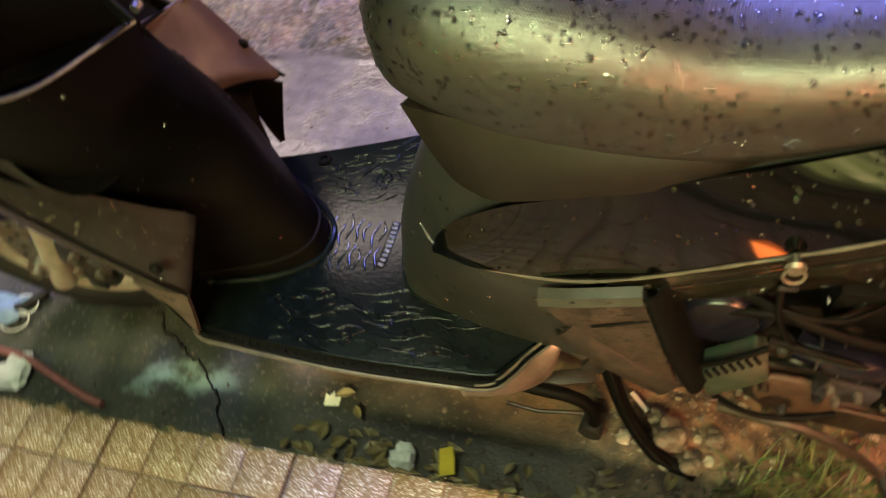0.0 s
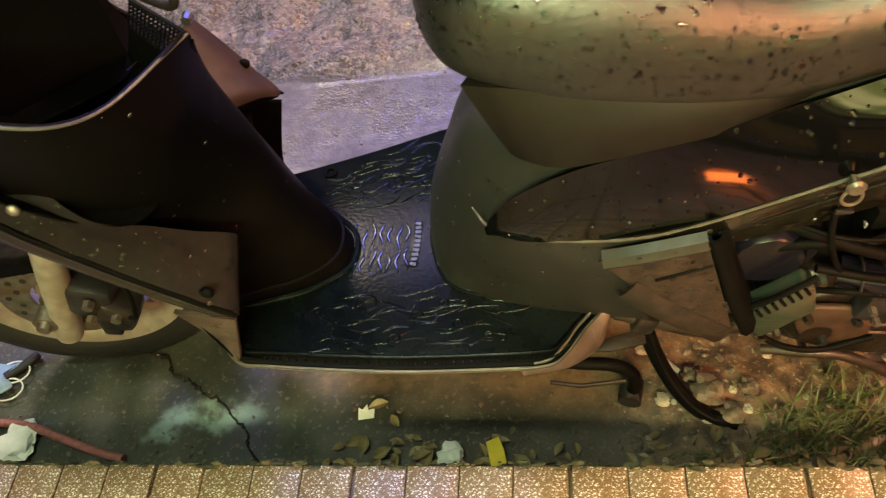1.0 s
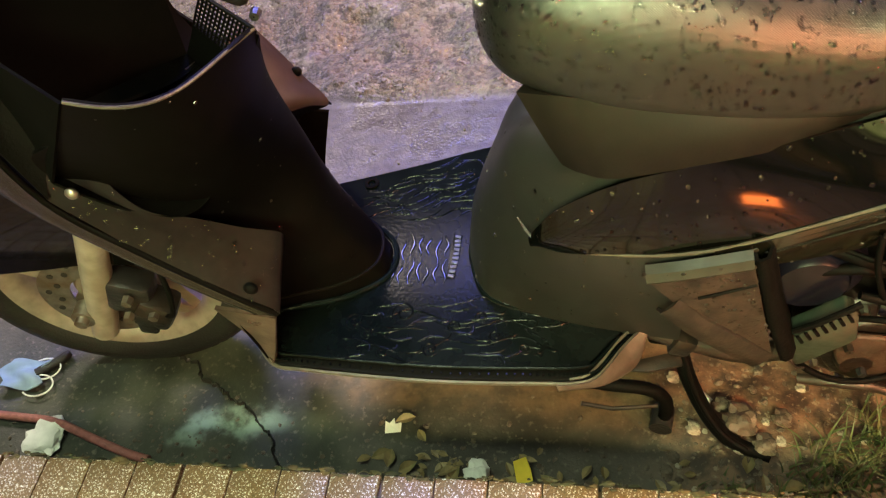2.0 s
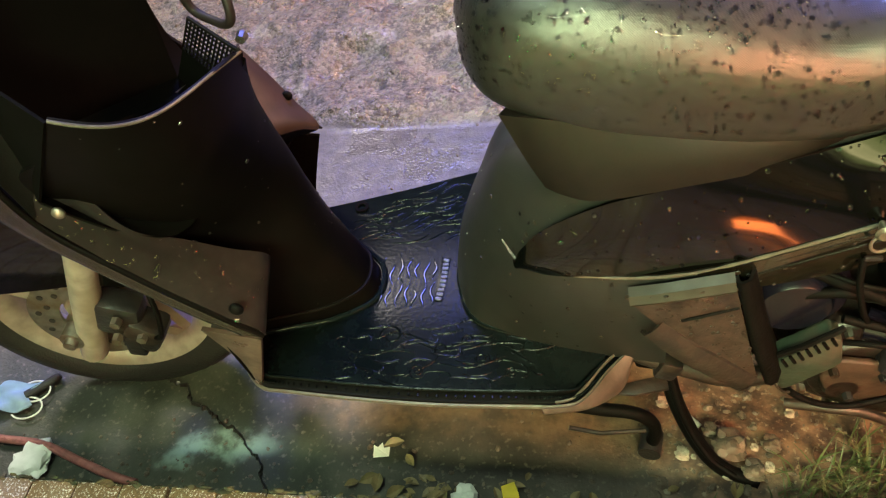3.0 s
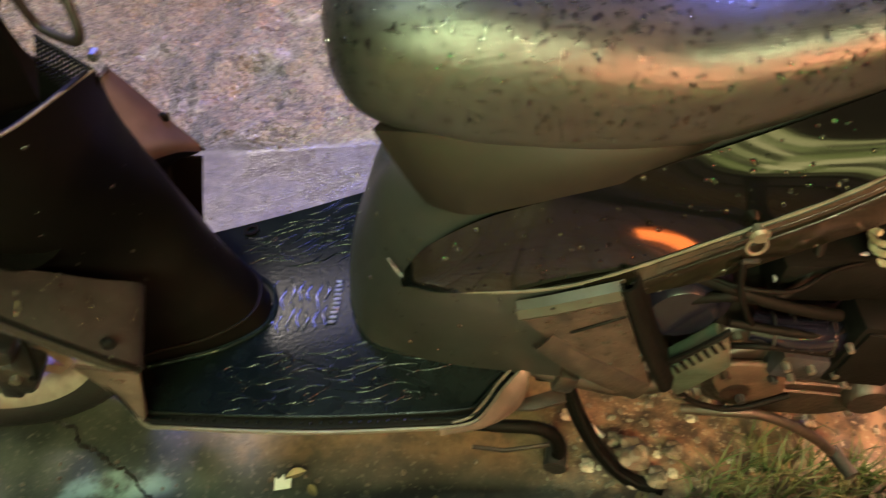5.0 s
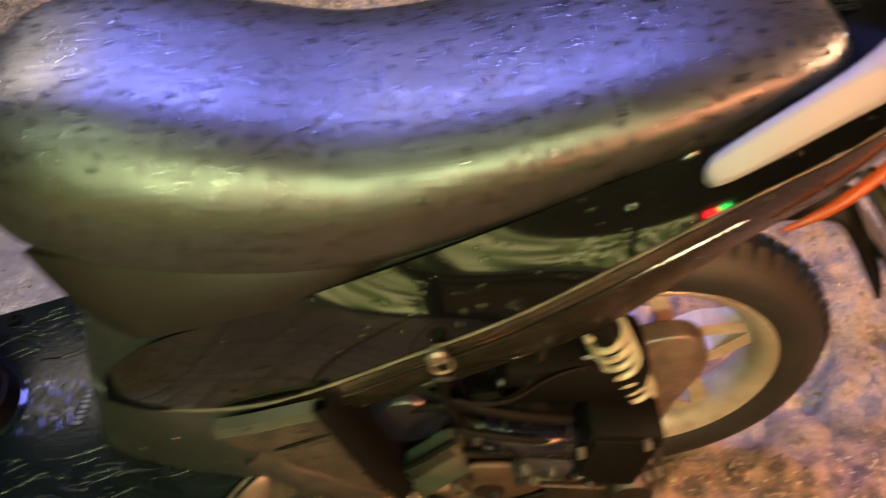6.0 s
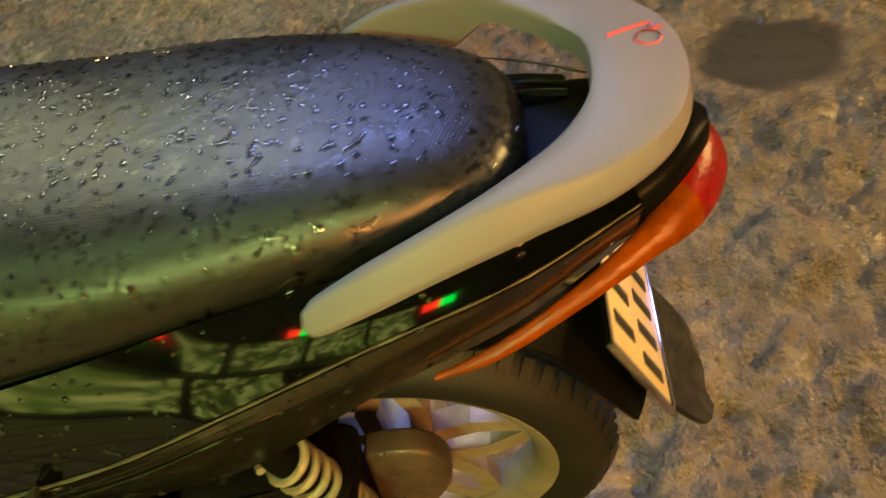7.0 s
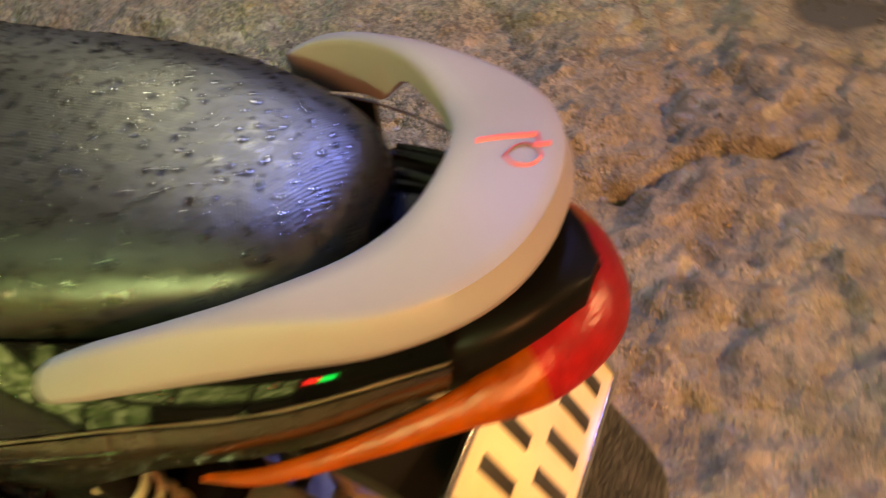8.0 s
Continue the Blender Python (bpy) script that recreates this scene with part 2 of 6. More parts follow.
def sheet(rows, thick, bm=None):
    """A solid sheet over a grid of points, thick metres deep on the side away from its normals."""
    bm = bm or bmesh.new()
    g = np.array(rows, float)
    du, dv = np.gradient(g, axis=0), np.gradient(g, axis=1)
    nrm = np.cross(du, dv)
    nrm /= np.maximum(np.linalg.norm(nrm, axis=2, keepdims=True), 1e-9)
    a = [[bm.verts.new(p) for p in r] for r in g]
    b = [[bm.verts.new(p) for p in r] for r in g - nrm * thick]
    R, C = len(a), len(a[0])
    for i in range(R - 1):
        for j in range(C - 1):
            bm.faces.new((a[i][j], a[i + 1][j], a[i + 1][j + 1], a[i][j + 1]))
            bm.faces.new((b[i][j], b[i][j + 1], b[i + 1][j + 1], b[i + 1][j]))
    ring = [(i, 0) for i in range(R)] + [(R - 1, j) for j in range(1, C)] + [(i, C - 1) for i in range(R - 2, -1, -1)] + [(0, j) for j in range(C - 2, 0, -1)]
    for (i, j), (k, l) in zip(ring, ring[1:] + ring[:1]):
        bm.faces.new((a[i][j], b[i][j], b[k][l], a[k][l]))
    return bm


def loft(rings, bm=None, caps=True):
    bm = bm or bmesh.new()
    vs = [[bm.verts.new(p) for p in r] for r in rings]
    n = len(vs[0])
    for a, b in zip(vs, vs[1:]):
        for j in range(n):
            bm.faces.new((a[j], a[(j + 1) % n], b[(j + 1) % n], b[j]))
    if caps:
        bm.faces.new(vs[0])
        bm.faces.new(vs[-1])
    return bm


def tube(points, radius, seg=10, bm=None, flat=1.0):
    """A round bar along points; radius: one, or one for each point."""
    bm = bm or bmesh.new()
    pts = [Vector(p) for p in points]
    rad = radius if isinstance(radius, (list, tuple)) else [radius] * len(pts)
    side, rings = None, []
    for i, p in enumerate(pts):
        d = (pts[min(i + 1, len(pts) - 1)] - pts[max(i - 1, 0)]).normalized()
        side = d.orthogonal().normalized() if side is None else (side - d * side.dot(d)).normalized()
        up = d.cross(side)
        rings.append([p + (side * math.cos(k * math.tau / seg) + up * math.sin(k * math.tau / seg) * flat) * rad[i] for k in range(seg)])
    return loft(rings, bm)


def lathe(profile, centre, seg=48, bm=None, closed=True):
    """A turned body about an axis along v: profile of (radius, v)."""
    bm = bm or bmesh.new()
    cu, cv, cw = centre
    rings = [[bm.verts.new((cu + r * math.cos(k * math.tau / seg), cv + v, cw + r * math.sin(k * math.tau / seg))) for k in range(seg)] for r, v in profile]
    pairs = list(zip(rings, rings[1:])) + ([(rings[-1], rings[0])] if closed else [])
    for a, b in pairs:
        for k in range(seg):
            bm.faces.new((a[k], a[(k + 1) % seg], b[(k + 1) % seg], b[k]))
    if not closed:
        bm.faces.new(rings[0])
        bm.faces.new(rings[-1])
    return bm


def block(centre, size, bevel=0.004, turn=(0, 0, 0), bm=None, segs=2):
    own = bmesh.new()
    bmesh.ops.create_cube(own, size=1.0)
    bmesh.ops.scale(own, vec=size, verts=own.verts)
    if bevel:
        bmesh.ops.bevel(own, geom=own.edges[:], offset=bevel, segments=segs, affect="EDGES", profile=0.5)
    bmesh.ops.transform(own, matrix=pose(*centre, *turn), verts=own.verts)
    if bm is None:
        return own
    me = bpy.data.meshes.new("tmp")
    own.to_mesh(me)
    own.free()
    bm.from_mesh(me)
    bpy.data.meshes.remove(me)
    return bm


def prism(outline, depth, axis="v", at=0.0, bevel=0.004):
    """A plate cut along an outline of (a, b) pairs, with its far face at 'at' and depth metres thick."""
    own = bmesh.new()
    def place(a, b, c):
        return {"v": (a, c, b), "w": (a, b, c), "u": (c, a, b)}[axis]
    lo = [own.verts.new(place(a, b, at)) for a, b in outline]
    hi = [own.verts.new(place(a, b, at + depth)) for a, b in outline]
    n = len(lo)
    own.faces.new(lo)
    own.faces.new(hi)
    for i in range(n):
        own.faces.new((lo[i], lo[(i + 1) % n], hi[(i + 1) % n], hi[i]))
    bmesh.ops.recalc_face_normals(own, faces=own.faces)
    if bevel:
        bmesh.ops.bevel(own, geom=own.edges[:], offset=bevel, segments=2, affect="EDGES", profile=0.5)
    return own


def mirrored(rows):
    return [[(p[0], -p[1], p[2]) for p in r][::-1] for r in rows]


# ---------- ground ----------
KERB_Y, KERB_Z = 0.574, 0.147
SLAB_Y = 1.545


def smooth_step(a, b, x):
    t = np.clip((x - a) / (b - a), 0, 1)
    return t * t * (3 - 2 * t)


def lattice(xs, ys, scale, seed):
    """Soft value noise over a grid of points."""
    rng = np.random.default_rng(seed)
    tab = rng.random((64, 64))
    turn = seed * 1.7
    gx, gy = (xs * math.cos(turn) - ys * math.sin(turn)) * scale, (xs * math.sin(turn) + ys * math.cos(turn)) * scale
    ix, iy = np.floor(gx).astype(int), np.floor(gy).astype(int)
    fx, fy = gx - ix, gy - iy
    fx, fy = fx * fx * (3 - 2 * fx), fy * fy * (3 - 2 * fy)
    g = lambda a, b: tab[a % 64, b % 64]
    return (g(ix, iy) * (1 - fx) + g(ix + 1, iy) * fx) * (1 - fy) + (g(ix, iy + 1) * (1 - fx) + g(ix + 1, iy + 1) * fx) * fy


POOLS = ((1.60, 1.98, 0.22, 0.16), (1.30, 2.35, 0.16, 0.10))
SEAM = ((0.93, 1.66), (0.978, 1.677), (1.035, 1.707), (1.076, 1.767), (1.13, 1.814), (1.22, 1.84), (1.33, 1.93))


def ground_height(X, Y):
    wob = (lattice(X, Y, 2.3, 1) - 0.5) * 0.12
    rough = np.maximum(smooth_step(SLAB_Y - 0.02, SLAB_Y + 0.06, Y + wob * 0.3), smooth_step(0.85, 1.1, X + wob) * smooth_step(0.75, 0.95, Y))
    lumps = (lattice(X, Y, 5, 12) - 0.5) * 0.034 + (lattice(X, Y, 9, 13) - 0.5) * 0.030 + (lattice(X, Y, 14, 2) - 0.5) * 0.014 + np.abs(lattice(X, Y, 23, 3) - 0.5) * 0.012 + (lattice(X, Y, 64, 4) - 0.5) * 0.008
    flat = (lattice(X, Y, 3, 5) - 0.5) * 0.004 + (lattice(X, Y, 60, 6) - 0.5) * 0.0012
    dirt = smooth_step(0.40, 0.55, X + wob) * (1 - smooth_step(0.78, 0.90, Y + wob)) * (1 - smooth_step(1.2, 1.5, X))
    heap = dirt * (0.012 + (lattice(X, Y, 9, 7) - 0.5) * 0.02 + (lattice(X, Y, 40, 8) - 0.5) * 0.010)
    pool = np.zeros_like(X)
    for cx, cy, rx, ry in POOLS:
        pool = np.maximum(pool, 1 - smooth_step(0.5, 1.4, np.hypot((X - cx + wob) / rx, (Y - cy + wob) / ry)))
    bend = (lattice(X, Y, 13, 41) - 0.5) * 0.05 + (lattice(X, Y, 31, 42) - 0.5) * 0.02
    flakes = bend * 0.5 + smooth_step(0.44, 0.52, lattice(X + 2 * wob + bend, Y + wob - bend, 9, 32)) * 0.014 + smooth_step(0.5, 0.58, lattice(X - wob - 2 * bend, Y + 2 * wob + bend, 19, 34)) * 0.009 + (lattice(X + bend, Y, 33, 31) - 0.5) * 0.014 + (lattice(X, Y, 57, 33) - 0.5) * 0.012
    lumps = lumps + flakes * (0.5 + 0.5 * smooth_step(0.5, 0.9, X))
    for (ax, ay), (bx, by) in zip(SEAM, SEAM[1:]):
        f = np.clip(((X - ax) * (bx - ax) + (Y - ay) * (by - ay)) / ((bx - ax) ** 2 + (by - ay) ** 2), 0, 1)
        lumps = lumps - 0.024 * np.exp(-((np.hypot(X - ax - f * (bx - ax), Y - ay - f * (by - ay)) / 0.013) ** 2))
    return (flat * (1 - rough) + lumps * rough - rough * 0.006 + heap) * (1 - pool) - 0.006 * pool


def ground_material():
    m = bpy.data.materials.new("wet_street")
    m.use_nodes = True
    nt = m.node_tree
    p = nt.nodes["Principled BSDF"]
    co = nt.nodes.new("ShaderNodeTexCoord")
    sep = nt.nodes.new("ShaderNodeSeparateXYZ")
    nt.links.new(co.outputs["Object"], sep.inputs[0])

    def tex(sc, det=6.0, rough=0.55):
        n = nt.nodes.new("ShaderNodeTexNoise")
        n.inputs["Scale"].default_value, n.inputs["Detail"].default_value, n.inputs["Roughness"].default_value = sc, det, rough
        nt.links.new(co.outputs["Object"], n.inputs["Vector"])
        return n.outputs["Fac"]

    def calc(op, a, b=0.0, c=0.0):
        n = nt.nodes.new("ShaderNodeMath")
        n.operation = op
        for k, v in enumerate((a, b, c)):
            if isinstance(v, (int, float)):
                n.inputs[k].default_value = v
            else:
                nt.links.new(v, n.inputs[k])
        return n.outputs[0]

    def ramp01(v, a, b):
        n = nt.nodes.new("ShaderNodeMapRange")
        n.interpolation_type = "SMOOTHSTEP"
        n.inputs["From Min"].default_value, n.inputs["From Max"].default_value = a, b
        nt.links.new(v, n.inputs["Value"])
        return n.outputs["Result"]

    def blend(f, a, b):
        n = nt.nodes.new("ShaderNodeMix")
        n.data_type = "RGBA"
        nt.links.new(f, n.inputs["Factor"])
        for key, v in (("A", a), ("B", b)):
            if isinstance(v, tuple):
                n.inputs[key].default_value = (*v, 1)
            else:
                nt.links.new(v, n.inputs[key])
        return n.outputs["Result"]

    X, Y = sep.outputs["X"], sep.outputs["Y"]
    wob = calc("MULTIPLY", calc("SUBTRACT", tex(3.0), 0.5), 0.25)
    wx, wy = calc("ADD", X, wob), calc("ADD", Y, wob)
    rough_far = ramp01(calc("ADD", Y, calc("MULTIPLY", wob, 0.25)), SLAB_Y - 0.02, SLAB_Y + 0.03)
    rough_right = calc("MULTIPLY", ramp01(wx, 0.80, 1.02), ramp01(wy, 0.72, 0.95))
    rough_zone = calc("MAXIMUM", rough_far, rough_right)
    dirt = calc("MULTIPLY", ramp01(wx, 0.36, 0.55), calc("SUBTRACT", 1.0, ramp01(wy, 0.82, 0.95)))
    gutter = calc("SUBTRACT", 1.0, ramp01(wy, 0.92, 1.02))
    slab = blend(ramp01(tex(40.0, 8.0), 0.35, 0.7), (0.056, 0.050, 0.046), (0.098, 0.088, 0.080))
    wetc = blend(ramp01(tex(7.0, 8.0), 0.38, 0.66), (0.022, 0.026, 0.019), (0.062, 0.064, 0.046))
    greyer = blend(ramp01(tex(7.0, 8.0), 0.38, 0.66), (0.026, 0.022, 0.018), (0.074, 0.062, 0.050))
    wetc = blend(ramp01(wx, -0.12, 0.16), wetc, greyer)
    wetc = blend(ramp01(tex(90.0, 3.0), 0.55, 0.75), wetc, (0.13, 0.115, 0.09))
    # pale spill near the front wheel
    dx, dy = calc("ADD", wx, 0.275), calc("SUBTRACT", wy, 0.705)
    d2 = calc("ADD", calc("MULTIPLY", dx, dx), calc("MULTIPLY", calc("MULTIPLY", dy, dy), 5.0))
    spill = calc("MULTIPLY", calc("SUBTRACT", 1.0, ramp01(d2, 0.001, 0.013)), ramp01(tex(16.0, 5.0), 0.42, 0.6))
    wetc = blend(spill, wetc, (0.20, 0.27, 0.235))
    asphalt = blend(ramp01(tex(130.0, 8.0, 0.8), 0.38, 0.64), (0.052, 0.045, 0.035), (0.27, 0.235, 0.18))
    asphalt = blend(calc("MULTIPLY", ramp01(tex(5.0, 5.0), 0.4, 0.66), 0.5), asphalt, (0.14, 0.122, 0.095))
    asphalt = blend(calc('MULTIPLY', ramp01(tex(9.0, 6.0), 0.50, 0.62), 0.5), asphalt, (0.28, 0.24, 0.175))
    asphalt = blend(calc('MULTIPLY', ramp01(tex(17.0, 7.0, 0.7), 0.54, 0.62), 0.8), asphalt, (0.055, 0.045, 0.036))
    pebble = nt.nodes.new("ShaderNodeTexVoronoi")
    pebble.inputs["Scale"].default_value = 105.0
    nt.links.new(co.outputs["Object"], pebble.inputs["Vector"])
    tone = nt.nodes.new("ShaderNodeSeparateColor")
    nt.links.new(pebble.outputs["Color"], tone.inputs[0])
    asphalt = blend(calc("MULTIPLY", ramp01(tone.outputs[0], 0.60, 0.95), 0.55), asphalt, (0.30, 0.265, 0.205))
    asphalt = blend(calc("MULTIPLY", ramp01(tone.outputs[1], 0.62, 0.95), 0.65), asphalt, (0.050, 0.044, 0.037))
    muddy = ramp01(wx, 0.72, 1.05)
    mud = blend(ramp01(tex(11.0, 6.0, 0.6), 0.36, 0.66), (0.095, 0.072, 0.055), (0.235, 0.185, 0.140))
    mud = blend(calc("MULTIPLY", ramp01(tex(70.0, 5.0, 0.6), 0.48, 0.66), 0.55), mud, (0.065, 0.050, 0.040))
    mud = blend(calc("MULTIPLY", ramp01(tex(48.0, 4.0, 0.6), 0.60, 0.70), 0.5), mud, (0.34, 0.285, 0.225))
    asphalt = blend(calc("MULTIPLY", muddy, 0.8), asphalt, mud)
    soil = blend(ramp01(tex(34.0, 8.0), 0.35, 0.66), (0.045, 0.027, 0.019), (0.20, 0.118, 0.070))
    soil = blend(ramp01(tex(110.0, 3.0), 0.58, 0.68), soil, (0.27, 0.20, 0.14))
    # orange light on the ground under the deck, painted into the concrete colour
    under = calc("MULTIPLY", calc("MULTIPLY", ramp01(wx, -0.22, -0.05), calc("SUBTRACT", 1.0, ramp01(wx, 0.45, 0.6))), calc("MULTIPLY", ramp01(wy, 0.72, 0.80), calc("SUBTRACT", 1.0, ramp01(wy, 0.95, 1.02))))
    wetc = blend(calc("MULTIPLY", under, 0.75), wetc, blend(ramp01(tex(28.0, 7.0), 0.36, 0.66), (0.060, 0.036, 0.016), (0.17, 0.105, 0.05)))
    col = blend(gutter, slab, wetc)
    col = blend(rough_zone, col, asphalt)
    col = blend(dirt, col, soil)
    pool = None
    for cx, cy, rx, ry in POOLS:
        ex, ey = calc("DIVIDE", calc("SUBTRACT", wx, cx), rx), calc("DIVIDE", calc("SUBTRACT", wy, cy), ry)
        one = calc("SUBTRACT", 1.0, ramp01(calc("ADD", calc("MULTIPLY", ex, ex), calc("MULTIPLY", ey, ey)), 0.3, 0.75))
        pool = one if pool is None else calc("MAXIMUM", pool, one)
    col = blend(pool, col, (0.055, 0.050, 0.046))
    nt.links.new(col, p.inputs["Base Color"])
    wet = calc("MULTIPLY", ramp01(tex(4.5, 4.0), 0.40, 0.60), 0.30)
    wet = calc("ADD", wet, calc("MULTIPLY", calc("MULTIPLY", ramp01(tex(26.0, 4.0), 0.50, 0.62), rough_zone), 0.22))
    film = calc("MULTIPLY", calc("MULTIPLY", ramp01(tex(6.5, 5.0), 0.52, 0.62), rough_zone), 0.6)
    slab_zone = calc("MULTIPLY", calc("SUBTRACT", 1.0, rough_zone), calc("SUBTRACT", 1.0, gutter))
    wet = calc("ADD", wet, calc("ADD", calc("MULTIPLY", film, 0.12), calc("ADD", calc("MULTIPLY", slab_zone, 0.14), calc("MULTIPLY", muddy, 0.04))))
    wet = calc("MULTIPLY", wet, calc("SUBTRACT", 1.0, calc("MULTIPLY", muddy, 0.2)))
    nt.links.new(calc("MULTIPLY", calc("SUBTRACT", calc("SUBTRACT", 0.66, wet), calc("MULTIPLY", gutter, -0.04)), calc("SUBTRACT", 1.0, calc("MULTIPLY", pool, 0.3))), p.inputs["Roughness"])
    b = nt.nodes.new("ShaderNodeBump")
    b.inputs["Distance"].default_value, b.inputs["Strength"].default_value = 0.010, 1.0
    fine = calc("ADD", calc("MULTIPLY", tex(160.0, 4.0), calc("ADD", 0.12, calc("MULTIPLY", rough_zone, 0.5))),
                calc("MULTIPLY", tex(45.0, 5.0), calc("ADD", 0.05, calc("MULTIPLY", rough_zone, 0.9))))
    fine = calc("ADD", fine, calc("MULTIPLY", calc("SUBTRACT", 0.5, pebble.outputs["Distance"]), calc("MULTIPLY", rough_zone, 0.32)))
    fine = calc("MULTIPLY", fine, calc("MULTIPLY", calc("SUBTRACT", 1.0, film), calc("SUBTRACT", 1.0, calc("MULTIPLY", muddy, 0.12))))
    nt.links.new(calc("MULTIPLY", fine, calc("SUBTRACT", 1.0, pool)), b.inputs["Height"])
    nt.links.new(b.outputs["Normal"], p.inputs["Normal"])
    return m


def make_ground():
    fx = np.arange(-1.5, 2.6, 0.009)
    fy = np.arange(KERB_Y, 3.2, 0.009)
    xs = np.concatenate([[-900, -200, -60, -20, -8, -4, -2.5], fx, [3.2, 5, 9, 20, 60, 200, 900]])
    ys = np.concatenate([fy, [3.6, 4.5, 6, 10, 20, 60, 200, 900]])
    X, Y = np.meshgrid(xs, ys, indexing="ij")
    Z = ground_height(X, Y) * smooth_step(-1.55, -1.2, X) * (1 - smooth_step(2.2, 2.6, X)) * (1 - smooth_step(2.9, 3.2, Y))
    nx, ny = X.shape
    verts = np.stack([X, Y, Z], -1).reshape(-1, 3)
    i = np.arange(nx * ny).reshape(nx, ny)
    faces = np.stack([i[:-1, :-1], i[1:, :-1], i[1:, 1:], i[:-1, 1:]], -1).reshape(-1, 4)
    me = bpy.data.meshes.new("ground")
    me.from_pydata(verts.tolist(), [], faces.tolist())
    me.polygons.foreach_set("use_smooth", [True] * len(me.polygons))
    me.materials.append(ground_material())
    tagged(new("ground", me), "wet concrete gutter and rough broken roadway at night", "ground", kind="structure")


make_ground()


def height_at(x, y):
    return float(ground_height(np.array([[x]]), np.array([[y]]))[0, 0])


# pavement slab under the tiles, its face towards the gutter and the shop wall behind
M_TILE = material("terrazzo_tile", (0.18, 0.118, 0.060), 0.36, scale=330, vary=0.6, bump=0.3, bump_scale=420, second=(0.26, 0.18, 0.10), mix_scale=6, rough_vary=0.15)
nt = M_TILE.node_tree
co, grain, tone = nt.nodes.new("ShaderNodeTexCoord"), nt.nodes.new("ShaderNodeTexVoronoi"), nt.nodes.new("ShaderNodeValToRGB")
grain.inputs["Scale"].default_value = 620.0
nt.links.new(co.outputs["Object"], grain.inputs["Vector"])
split = nt.nodes.new("ShaderNodeSeparateColor")
nt.links.new(grain.outputs["Color"], split.inputs[0])
nt.links.new(split.outputs[0], tone.inputs["Fac"])
for e, (pos, c) in zip([tone.color_ramp.elements[0], tone.color_ramp.elements[1], tone.color_ramp.elements.new(0.5), tone.color_ramp.elements.new(0.8)],
                       ((0.0, (0.085, 0.055, 0.022)), (1.0, (0.36, 0.25, 0.13)), (0.5, (0.150, 0.092, 0.040)), (0.8, (0.20, 0.128, 0.060)))):
    e.position, e.color = pos, (*c, 1)
both = nt.nodes.new("ShaderNodeMix")
both.data_type = "RGBA"
both.inputs["Factor"].default_value = 0.7
p = nt.nodes["Principled BSDF"]
nt.links.new(p.inputs["Base Color"].links[0].from_socket, both.inputs["A"])
nt.links.new(tone.outputs["Color"], both.inputs["B"])
nt.links.new(both.outputs["Result"], p.inputs["Base Color"])
M_GROUT = material("dark_grout", (0.10, 0.07, 0.04), 0.6, scale=60, vary=0.4, bump=0.3)
bm = block((0, KERB_Y / 2 - 2.0 - 0.003, KERB_Z / 2 - 0.007), (60, KERB_Y + 4.0, KERB_Z - 0.006), 0.004)
pavement = tagged(part("pavement", bm, M_GROUT), "pavement of wet speckled terrazzo paving with dark joints", "pavement", kind="structure")
M_WALL = material("shop_wall_plaster", (0.22, 0.19, 0.16), 0.7, scale=20, vary=0.2, bump=0.2)
tagged(part("wall_south", block((0, -3.6, 3.0), (60, 0.2, 6.0), 0.0), M_WALL), "plain plaster wall of the shop behind the pavement", "wall", kind="structure")

# lit shop fittings that show as reflections in the paint
def glow(name, colour, strength):
    m = bpy.data.materials.new(name)
    m.use_nodes = True
    p = m.node_tree.nodes["Principled BSDF"]
    p.inputs["Base Color"].default_value = (*colour, 1)
    p.inputs["Emission Color"].default_value, p.inputs["Emission Strength"].default_value = (*colour, 1), strength
    return m


M_LED_RED, M_LED_GREEN, M_BULB = glow("red_led", (1.0, 0.02, 0.02), 46), glow("green_led", (0.02, 1.0, 0.12), 36), glow("white_bulb", (1.0, 0.95, 0.85), 90)
sign = tagged(part("led_sign", block((0.10, -1.64, 1.02), (0.62, 0.06, 0.26), 0.01), M_INK), "dark shop sign with a red and a green light panel", "shop sign")
for x, w, mat in ((0.04, 0.12, M_LED_RED), (0.17, 0.11, M_LED_GREEN)):
    part("light_panel", block((x, -1.603, 1.02), (w, 0.012, 0.14), 0.002), mat, sign)
for x in (-0.10, 0.30):
    part("sign_arm", tube([(x, -1.66, 1.03), (x, -3.51, 1.12)], 0.018, 8), M_INK, sign)
ticker = tagged(part("led_sign", block((-0.58, -1.004, 0.70), (0.50, 0.03, 0.36), 0.01), M_INK), "dark ticker sign with red and green light panels", "shop sign")
for x, z, w, mat in ((-0.74, 0.60, 0.11, M_LED_GREEN), (-0.62, 0.68, 0.09, M_LED_RED), (-0.51, 0.75, 0.09, M_LED_GREEN), (-0.41, 0.81, 0.08, M_LED_RED)):
    part("light_panel", block((x, -0.986, z), (w, 0.012, 0.075), 0.002), mat, ticker)
box_sign = tagged(part("led_sign", block((1.335, -0.62, 0.50), (0.28, 0.05, 0.716), 0.01), M_INK), "dark upright sign with a red and a green panel", "shop sign")
for x, w, mat in ((1.285, 0.10, M_LED_RED), (1.385, 0.09, M_LED_GREEN)):
    part("light_panel", block((x, -0.590, 0.76), (w, 0.012, 0.11), 0.002), mat, box_sign)


